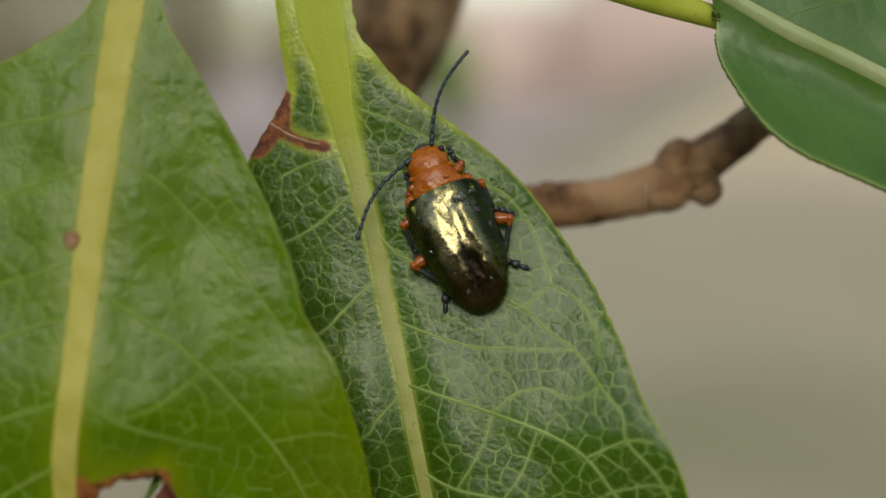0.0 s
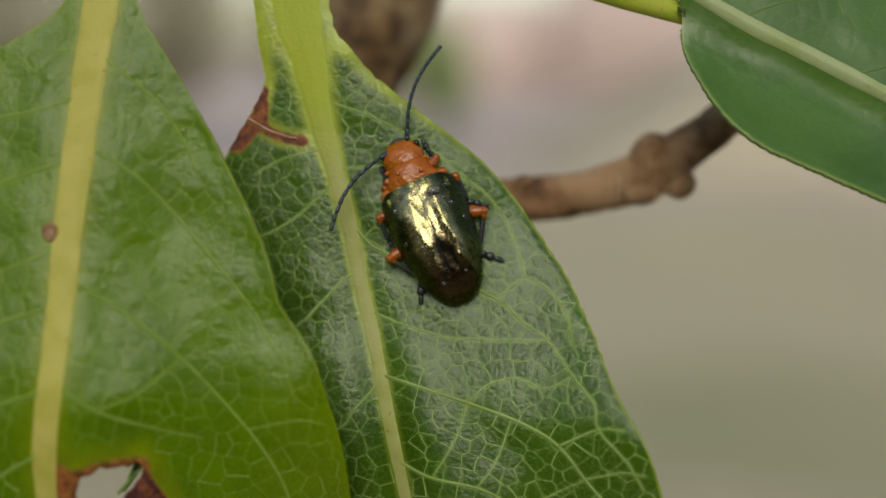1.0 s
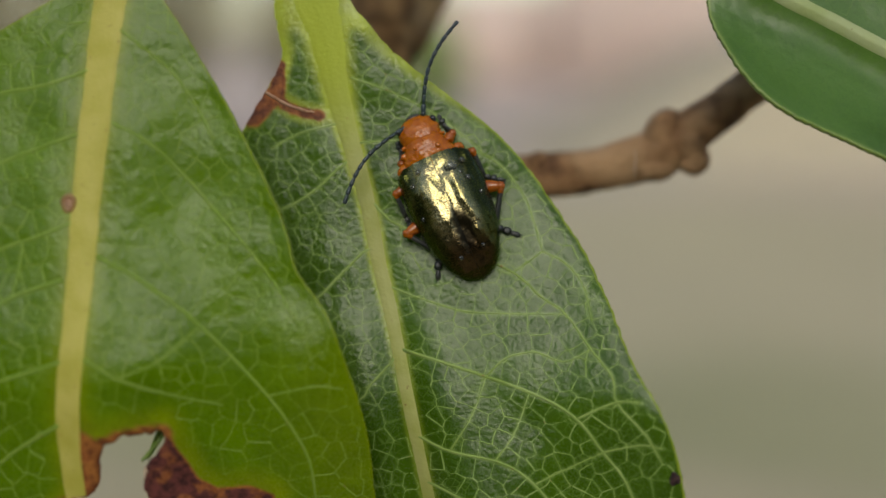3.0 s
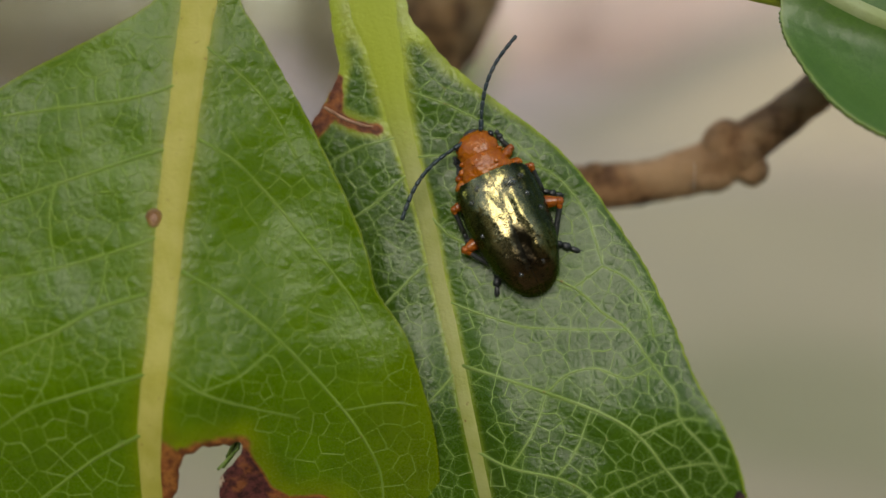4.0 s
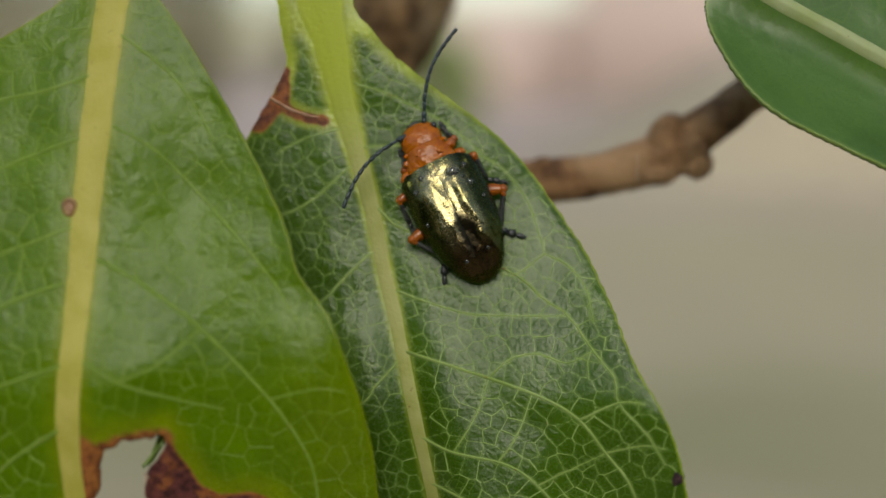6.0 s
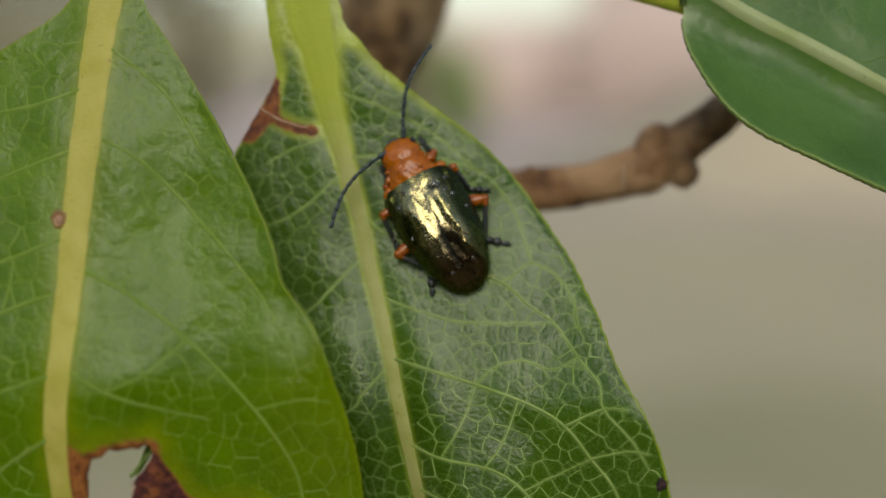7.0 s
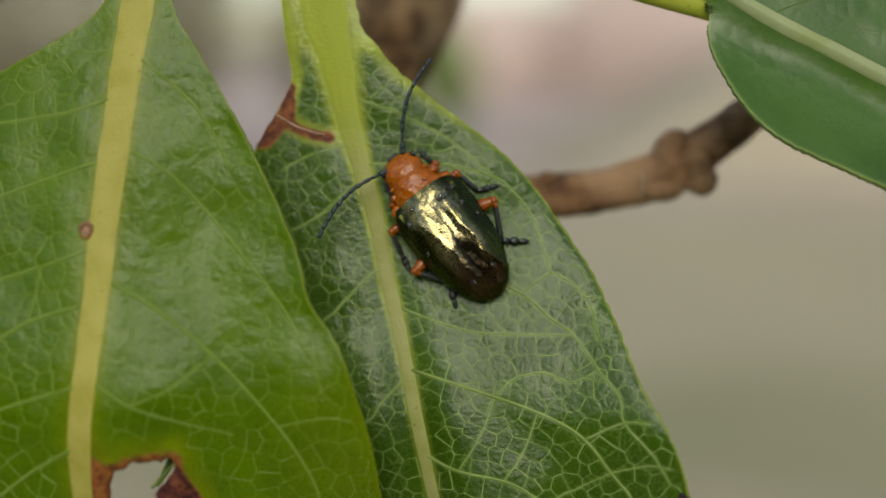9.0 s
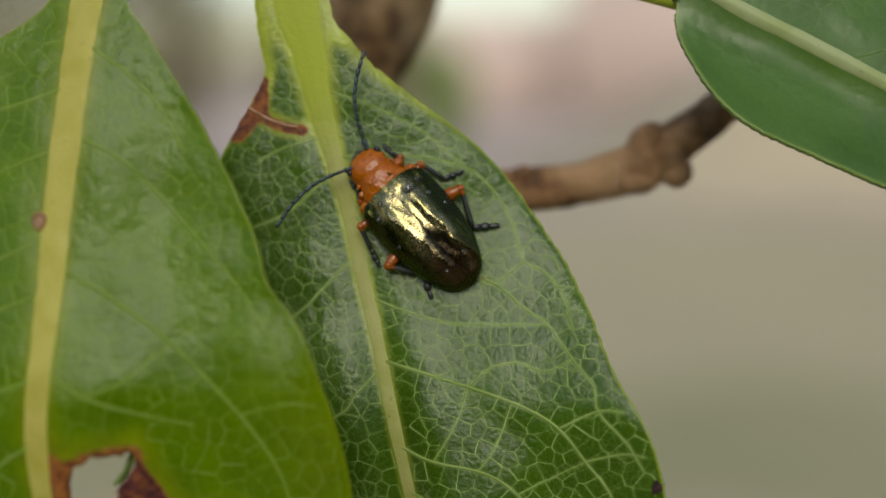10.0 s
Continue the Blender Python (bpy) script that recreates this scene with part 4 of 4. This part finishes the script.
def leg(hip, knee, ankle, foot, thick):
    """A leg in the beetle's space, its origin at the hip."""
    h = Vector(hip)
    knee, ankle, foot = Vector(knee) - h, Vector(ankle) - h, Vector(foot) - h
    bm = bmesh.new()
    ball(bm, (0, 0, 0), (thick * 1.1, thick * 1.1, thick))
    root = part("leg", bm, MAT_FEMUR, beetle)
    root.location = h * MM
    bm = bmesh.new()
    u = np.linspace(0, 1, 9)
    tube(bm, [Vector((0, 0, 0)).lerp(knee, t) for t in u], thick * (0.6 + 0.55 * np.sin(np.pi * np.clip(u * 0.9 + 0.1, 0, 1))), 12, 1.0, (0, 0, 1))
    ball(bm, knee * 0.97, (thick * 0.78,) * 3)
    tube(bm, [knee * 0.97, knee.lerp(ankle, 0.12), knee.lerp(ankle, 0.24)], [thick * 0.62, thick * 0.52, thick * 0.40], 10, 1.0, (0, 0, 1))
    part("femur", bm, MAT_FEMUR, root, "orange thigh")
    bm = bmesh.new()
    tube(bm, [knee.lerp(ankle, t) for t in np.linspace(-0.04, 1, 6)], thick * np.array([0.45, 0.46, 0.44, 0.46, 0.50, 0.44]), 10, 1.0, (0, 0, 1))
    part("shin", bm, MAT_BLACK, root, "black shin")
    for a, b, r in ((0.0, 0.30, 0.46), (0.30, 0.6, 0.62), (0.6, 0.95, 0.42)):
        bm = bmesh.new()
        p, q = ankle.lerp(foot, a), ankle.lerp(foot, b)
        tube(bm, [p, p.lerp(q, 0.3), p.lerp(q, 0.8), q], thick * np.array([r * 0.6, r, r * 1.15, r * 0.7]), 10, 0.7, (0, 0, 1))
        part("foot_segment", bm, MAT_BLACK, root)
    for k in (-1, 1):
        bm = bmesh.new()
        d = (foot - ankle).normalized()
        s = Vector((-d.y, d.x, 0)) * k
        e = ankle.lerp(foot, 0.93)
        tube(bm, [e, e + d * 0.09 + s * 0.07, e + d * 0.17 + s * 0.08], [0.035, 0.03, 0.012], 6, 1.0, (0, 0, 1))
        part("claw", bm, MAT_BLACK, root)
    return root


LEGS = [  # hip, knee, ankle, foot, thickness, share of the body's turn that the leg takes back
    (leg((1.05, 2.9, 0.35), (1.65, 3.2, 0.5), (1.45, 3.7, 0.2), (1.4, 4.5, 0.06), 0.27), 0.2),
    (leg((-1.05, 2.9, 0.35), (-1.55, 2.8, 0.5), (-1.25, 3.4, 0.2), (-1.2, 4.1, 0.06), 0.27), 0.2),
    (leg((1.2, 1.9, 0.35), (2.2, 2.1, 0.7), (2.55, 0.75, 0.25), (3.6, 0.3, 0.06), 0.27), -0.9),
    (leg((-1.2, 1.6, 0.35), (-2.45, 1.7, 0.7), (-2.75, 0.45, 0.28), (-2.95, -0.55, 0.08), 0.27), 1.0),
    (leg((1.5, 0.1, 0.35), (2.9, -0.3, 0.75), (1.95, -2.2, 0.3), (3.1, -3.1, 0.06), 0.31), -0.4),
    (leg((-1.3, -0.5, 0.35), (-2.75, -0.8, 0.75), (-1.6, -2.3, 0.3), (-2.2, -3.7, 0.06), 0.31), 0.0),
]
for x, y, r in ((0.75, 1.35, 0.20), (-1.05, 0.35, 0.10), (-1.45, 1.2, 0.09), (1.35, 0.5, 0.10), (1.7, -0.4, 0.08), (-1.6, -0.6, 0.08), (1.45, 1.5, 0.09), (-0.6, -3.2, 0.07), (0.7, -3.0, 0.06), (-0.9, 1.75, 0.09), (1.1, 0.9, 0.07)):
    bm = bmesh.new()
    ball(bm, (x, y, 0.47 + float(RISE(y)) * math.sqrt(max(0.05, 1 - (x / float(HALF(y))) ** 2))), (r * 1.75, r * 1.75, r * 1.3), None, 16, 10)
    part("droplet", bm, MAT_DROP, beetle, "tiny clear droplet on the wing case")

# ---- distance ----
ground_mat = Nodes("lawn_soil_and_gravel", 0.95, 0.0, 0.1)
gp = ground_mat.coords(1.0)
gy = ground_mat.add("SeparateXYZ", Vector=gp).outputs[1]
gx = ground_mat.add("SeparateXYZ", Vector=gp).outputs[0]
gy = ground_mat.math("ADD", gy, ground_mat.math("MULTIPLY", gx, 0.12))
gy = ground_mat.math("ADD", gy, ground_mat.ramp(ground_mat.noise(gp, 0.6, 3.0), 0.2, 0.8, -0.5, 0.5))
patch = ground_mat.ramp(ground_mat.noise(gp, 0.9, 5.0, 0.6), 0.3, 0.7)
path_c = ground_mat.mix(patch, (0.49, 0.415, 0.26), (0.41, 0.345, 0.22))
grass_c = ground_mat.mix(patch, (0.345, 0.325, 0.175), (0.41, 0.37, 0.21))
soil_c = ground_mat.mix(patch, (0.54, 0.46, 0.285), (0.495, 0.425, 0.27))
gravel_c = ground_mat.mix(patch, (0.63, 0.495, 0.415), (0.53, 0.43, 0.355))
gc = ground_mat.mix(ground_mat.ramp(gy, 2.85, 3.25), path_c, grass_c)
gc = ground_mat.mix(ground_mat.ramp(gy, 3.8, 5.6), gc, soil_c)
gc = ground_mat.mix(ground_mat.ramp(gy, 8.5, 13.0), gc, gravel_c)
ground_mat.set("Base Color", gc)
ground_mat.set("Normal", ground_mat.bump(ground_mat.noise(gp, 12.0, 5.0), 0.6, 0.03))
bm = bmesh.new()
bmesh.ops.create_grid(bm, x_segments=120, y_segments=120, size=1.0)
for v in bm.verts:
    v.co.x, v.co.y = math.copysign(abs(v.co.x) ** 3, v.co.x) * 2000000, math.copysign(abs(v.co.y) ** 3, v.co.y) * 2000000
    d = math.hypot(v.co.x, v.co.y) / 1000
    v.co.z = 60 * noise.noise(Vector((v.co.x / 2500, v.co.y / 2500, 0))) * min(1, d / 3)
ground = tagged(part("ground", bm, ground_mat.mat), "dry beige lawn and bare soil", "ground", "", "structure")


MAT_WALL = mottled("pale_pink_render", (0.57, 0.455, 0.405), (0.64, 0.52, 0.465), 1.5, 0.9, 0.3, 0.01, 0.2, 1.0)
bm = bmesh.new()
bmesh.ops.create_cube(bm, size=1.0, matrix=Matrix.Translation((19200, 40000, 2400)) @ Matrix.Diagonal((30000, 300, 5600, 1)))
bmesh.ops.bevel(bm, geom=bm.edges[:], offset=40, segments=2, affect="EDGES")
tagged(part("garden_wall", bm, MAT_WALL), "pale pink rendered garden wall far behind", "wall", "", "structure")
bm = bmesh.new()
bmesh.ops.create_cube(bm, size=1.0, matrix=Matrix.Translation((600, 41000, 1360)) @ Matrix.Diagonal((7400, 300, 3520, 1)))
bmesh.ops.bevel(bm, geom=bm.edges[:], offset=40, segments=2, affect="EDGES")
tagged(part("garden_wall", bm, MAT_WALL), "lower stretch of the pale pink garden wall", "wall", "", "structure")
# unseen block, added behind the viewer to keep low sky out of the sheen
MAT_BLOCKER = mottled("dark_blocker", (0.022, 0.034, 0.010), (0.06, 0.075, 0.028), 2.5, 0.9, 0.6, 0.03, 0.1, 1.0)
bm = bmesh.new()
bmesh.ops.create_cube(bm, size=1.0, matrix=Matrix.Translation((0, -5200, 1350)) @ Matrix.Diagonal((22000, 900, 2700, 1)))
bmesh.ops.subdivide_edges(bm, edges=bm.edges[:], cuts=30, use_grid_fill=True)
for v in bm.verts:
    v.co += Vector((0, 180, 220)) * noise.noise(v.co / 700)
tagged(part("sky_blocker", bm, MAT_BLOCKER), "unseen dark block added behind the viewer to darken reflections", "wall", "", "structure")
MAT_BANK = mottled("dry_soil_bank", (0.46, 0.395, 0.28), (0.415, 0.36, 0.26), 2.0, 0.95, 0.5, 0.02, 0.1, 1.0)
bm = bmesh.new()
bmesh.ops.create_grid(bm, x_segments=60, y_segments=40, size=1.0)
for v in bm.verts:
    x, y = 5200 + 4600 * v.co.x, 14500 + 3500 * v.co.y
    rise = np.interp(x, [600, 900, 1400, 3250, 6500, 8500, 9800], [-30, 0, 230, 1270, 2500, 2000, -30])
    rise *= float(smooth_one(y, 11000, 12200)) * (1 - float(smooth_one(y, 15500, 18000)))
    v.co = Vector((x, y, rise - 30 + 40 * noise.noise(Vector((x, y, 0)) / 900)))
tagged(part("soil_bank", bm, MAT_BANK), "dry beige soil bank rising before the wall", "bank", "", "structure")
MAT_BUSH = mottled("pale_bush_leaf", (0.25, 0.36, 0.11), (0.36, 0.47, 0.17), 3.0, 0.7, 0.2, 0.01, 0.3, 1.0)
MAT_DRY = mottled("dry_bush_leaf", (0.20, 0.175, 0.095), (0.30, 0.265, 0.15), 3.0, 0.8, 0.2, 0.01, 0.2, 1.0)


def bush(label, at, size, count, material, seed):
    """A far bush: short stems and a crown of many small leaves."""
    r = random.Random(seed)
    thing = tagged(new("bush"), label, "bush")
    for _ in range(7):
        bm = bmesh.new()
        a, k = r.uniform(0, 6.28), r.uniform(0.2, 0.6)
        tube(bm, [(0, 0, 0), (size[0] * k * 0.4 * math.cos(a), size[1] * k * 0.4 * math.sin(a), size[2] * 0.5), (size[0] * k * math.cos(a), size[1] * k * math.sin(a), size[2] * 0.9)], [35, 25, 10], 6)
        part("stem", bm, MAT_BARK, thing)
    verts, faces = [], []
    for _ in range(count):
        d = Vector((r.gauss(0, 1), r.gauss(0, 1), r.gauss(0, 1))).normalized() * r.uniform(0.35, 1.0) ** 0.5
        c = Vector((d.x * size[0], d.y * size[1], size[2] * (0.62 + 0.5 * d.z))) * (1 + 0.18 * noise.noise(d * 2.2 + Vector((seed, 0, 0))))
        u = Vector((r.gauss(0, 1), r.gauss(0, 1), r.gauss(0, 1))).normalized()
        w = u.orthogonal().normalized()
        k = r.uniform(45, 90)
        i = len(verts)
        verts += [(c - u * k) * MM, (c + w * k * 0.45) * MM, (c + u * k) * MM, (c - w * k * 0.45 + u.cross(w) * k * 0.2) * MM]
        faces.append((i, i + 1, i + 2, i + 3))
    me = bpy.data.meshes.new("crown")
    me.from_pydata(verts, [], faces)
    me.materials.append(material)
    crown = new("crown", me)
    crown.parent = thing
    thing.matrix_basis = Matrix.Translation(at)
    return thing


bush("pale green bush, far off and blurred", (0.08, 17, 0), (400, 400, 1500), 1800, MAT_BUSH, 5)
bush("dry brownish bush, far off and blurred", (-3.9, 13, 0), (2000, 1000, 2500), 6000, MAT_DRY, 8)
bush("dry brownish bush, far off and blurred", (-1.15, 15, 0), (1000, 800, 2300), 3500, MAT_DRY, 11)

# ---- what moves ----
FRONT_ROWS = [
    (0, 0.30, -0.07, 0.02, 0.32, 1.25, 3.30),
    (0.2, 0.01, -0.01, 0.02, 0.51, 1.38, 3.68),
    (0.5, 0.49, 0.08, -0.03, 0.80, 1.58, 4.26),
    (0.7, 0.17, 0.03, -0.12, 0.55, 1.26, 3.83),
    (1, 0.04, -0.05, 0.07, 0.18, 0.79, 3.19),
    (1.2, 0.61, 0.08, -0.09, 0.80, 1.18, 3.81),
    (1.5, 0.80, 0.28, 0.23, 1.72, 1.77, 4.73),
    (1.8, 0.21, 0.15, 0.10, 0.90, 1.15, 3.49),
    (2, 0.12, 0.07, 0.21, 0.36, 0.74, 2.66),
    (2.2, -0.06, 0.08, 0.23, 0.42, 0.55, 2.25),
    (3.3, -0.49, 0.11, 0.23, 0.76, -0.50, -0.02),
    (3.5, 0.07, 0.15, 0.14, 0.84, 0.49, 2.56),
    (3.8, 0.43, 0.37, 0.39, 2.04, 1.15, 3.79),
    (4, 1.09, 0.51, 0.38, 2.84, 1.59, 4.61),
    (4.2, 0.88, 0.54, 0.02, 2.84, 1.36, 3.95),
    (4.5, 0.60, 0.59, 0.28, 2.83, 1.02, 2.95),
    (4.8, 0.08, 0.22, 0.07, 0.87, -0.28, 0.75),
    (5, -0.82, -0.02, 0.25, -0.44, -1.14, -0.72),
    (5.2, 0.04, -0.12, 0.42, -0.83, -1.19, -0.08),
    (5.5, -0.93, -0.26, 0.21, -1.41, -1.27, 0.88),
    (5.8, 0.18, -0.21, 0.28, -1.10, -0.94, 0.40),
    (6, -0.63, -0.18, 0.14, -0.89, -0.72, 0.08),
    (6.2, -0.79, -0.22, 0.05, -1.03, -0.67, -0.89),
    (7.3, -0.52, -0.30, -0.12, -1.56, -0.94, -2.85),
    (7.5, -0.85, -0.53, -0.41, -2.65, -1.22, -4.54),
    (7.8, -0.05, -0.34, 0.16, -1.82, -0.75, -4.14),
    (8, -0.35, -0.21, -0.14, -1.26, -0.44, -3.87),
    (8.2, -0.37, -0.14, -0.02, -0.86, -0.16, -3.29),
    (8.5, 0.02, -0.03, -0.10, -0.25, 0.26, -2.41),
    (8.8, 0.64, 0.05, 0.01, 0.12, 0.63, -1.99),
    (9, 0.40, 0.11, -0.07, 0.37, 0.88, -1.71),
    (9.2, 0.58, 0.13, -0.02, 0.62, 0.95, -0.90),
    (9.5, 0.59, 0.17, 0.09, 0.99, 1.06, 0.31),
    (9.8, -0.17, -0.15, 0.04, -0.76, -0.31, -2.22),
    (10, -0.76, -0.36, -0.10, -1.92, -1.22, -3.91),
]
FOLD_ROWS = [
    (0, -0.20, -0.06, -0.11, 0.11, -1.13, 0.71),
    (0.2, -0.55, -0.08, -0.16, 0.11, -1.01, 0.60),
    (0.5, -0.45, -0.10, -0.23, 0.11, -0.83, 0.44),
    (0.7, -0.63, -0.04, -0.25, 0.09, -0.67, 0.50),
    (1, -0.33, 0.06, -0.01, 0.07, -0.42, 0.58),
    (1.2, -0.67, -0.00, -0.13, 0.01, -0.81, -0.59),
    (1.5, 0.07, -0.10, 0.08, -0.07, -1.40, -2.34),
    (1.8, -0.42, -0.02, -0.36, 0.02, -1.68, -0.91),
    (2, -0.11, 0.03, 0.01, 0.08, -1.87, 0.05),
    (2.2, -0.21, 0.04, -0.09, 0.08, -1.51, 0.12),
    (3.3, 0.32, 0.08, 0.54, 0.05, 0.44, 0.50),
    (3.5, -0.15, 0.08, 0.08, 0.02, -0.53, 0.72),
    (3.8, -0.03, 0.00, 0.12, -0.09, -1.47, -0.33),
    (4, 0.31, -0.05, -0.08, -0.17, -2.10, -1.03),
    (4.2, 0.17, -0.02, -0.11, -0.19, -1.68, -1.05),
    (4.5, 0.45, 0.02, -0.15, -0.22, -1.06, -1.08),
    (4.8, 0.41, 0.09, 0.13, -0.09, -0.52, -0.43),
    (5, 0.06, 0.14, 0.25, -0.00, -0.16, 0.01),
    (5.2, 0.15, 0.13, 0.36, 0.01, 0.25, 0.15),
    (5.8, 0.67, 0.11, 0.51, 0.06, 1.46, 0.58),
    (6, 0.37, 0.10, 0.54, 0.07, 1.87, 0.72),
    (6.2, -0.07, 0.14, 0.21, 0.18, 1.71, 0.84),
    (7.3, -0.11, 0.23, 0.13, 0.01, 0.88, 0.68),
    (7.5, -0.60, 0.19, -0.08, 0.20, 2.20, 3.20),
    (7.8, -0.17, 0.22, 0.28, 0.09, 1.43, 1.83),
    (8, -0.19, 0.24, 0.18, 0.02, 0.92, 0.91),
    (8.2, -0.51, 0.21, 0.01, 0.00, 0.97, 0.53),
    (8.5, -0.07, 0.17, 0.02, -0.03, 1.04, -0.03),
    (8.8, 0.27, 0.10, 0.03, -0.07, 0.72, -0.82),
    (9, -0.07, 0.06, 0.07, -0.09, 0.50, -1.34),
    (9.2, 0.22, 0.04, -0.19, -0.13, 0.13, -2.06),
    (9.5, 0.42, 0.02, 0.04, -0.18, -0.43, -3.15),
    (9.8, -0.35, 0.07, -0.07, -0.07, 0.12, -1.19),
    (10, -0.22, 0.10, 0.17, 0.00, 0.48, 0.11),
]
BODY_ROWS = [  # seconds, place across and up in mm, turn, and the swing of both feelers
    (0.0, 0.54, 0.97, 22.7, -45, 125), (0.5, 0.54, 0.97, 22.7, -45.5, 125), (1.5, 0.51, 0.94, 23.0, -42.8, 120.4), (3.5, 0.46, 0.88, 23.2, -45, 120), (4.0, 0.43, 0.85, 23.4, -45.2, 119.5),
    (4.5, 0.48, 0.83, 23.8, -50.0, 120.4), (5.5, 0.53, 0.82, 24.0, -52, 117), (6.2, 0.52, 0.80, 25.4, -44.3, 115.8), (7.3, 0.28, 0.56, 32.0, -47.4, 117.8), (7.5, 0.40, 0.59, 34.6, -48.7, 106),
    (7.7, 0.36, 0.57, 34.5, -74, 105), (8.0, 0.31, 0.53, 34.5, -82.2, 104.9), (8.2, 0.22, 0.52, 35.4, -68, 105), (8.5, 0.11, 0.50, 36.3, -52.8, 105.3), (9.0, -0.03, 0.49, 36.9, -54.9, 99.1),
    (9.2, -0.07, 0.46, 37.0, -72, 96), (9.5, -0.11, 0.42, 37.6, -72.7, 92.4), (9.7, -0.15, 0.42, 38.8, -58, 90), (10.0, -0.23, 0.44, 41.0, -41.1, 88.5),
]


def motions():
    for thing, pivot, rows, k in ((leaf_in_front, PIVOT_FRONT, FRONT_ROWS, FRONT_SIZE * MM), (leaf_folded, PIVOT_FOLD, FOLD_ROWS, FOLD_SIZE * MM)):
        thing.scale = (k / MM,) * 3
        walk(thing, [(t, BASE @ pose((pivot[0] + x) * k, (pivot[1] + y) * k, (pivot[2] + z) * k, rx, ry, rz)) for t, x, y, z, rx, ry, rz in rows])
    # on the blade, which leans back by 6 degrees under the beetle
    walk(beetle, [(t, BASE @ pose((x + 0.14) * MM, (64.33 - 0.05 * x + 0.106 * z) * MM, (z + 0.06) * MM, -6.0, 0, 0) @ pose(0, 0, 0, 0, 0, -2.9) @ pose(0, 0, 0, 90) @ pose(0, 0, 0, 0, 0, turn)) for t, x, z, turn, _, _ in BODY_ROWS])
    walk(feelers[1], [(t, pose(0.60 * MM, 4.72 * MM, 0.95 * MM, 6, 0, right)) for t, _, _, _, right, _ in BODY_ROWS])
    walk(feelers[-1], [(t, pose(-0.66 * MM, 4.38 * MM, 0.95 * MM, 6, 0, left)) for t, _, _, _, _, left in BODY_ROWS])
    for limb, share in LEGS:
        at = limb.location.copy()
        walk(limb, [(t, Matrix.Translation(at) @ pose(0, 0, 0, 0, 0, -(turn - 37.6) * share)) for t, _, _, turn, _, _ in BODY_ROWS])


motions()
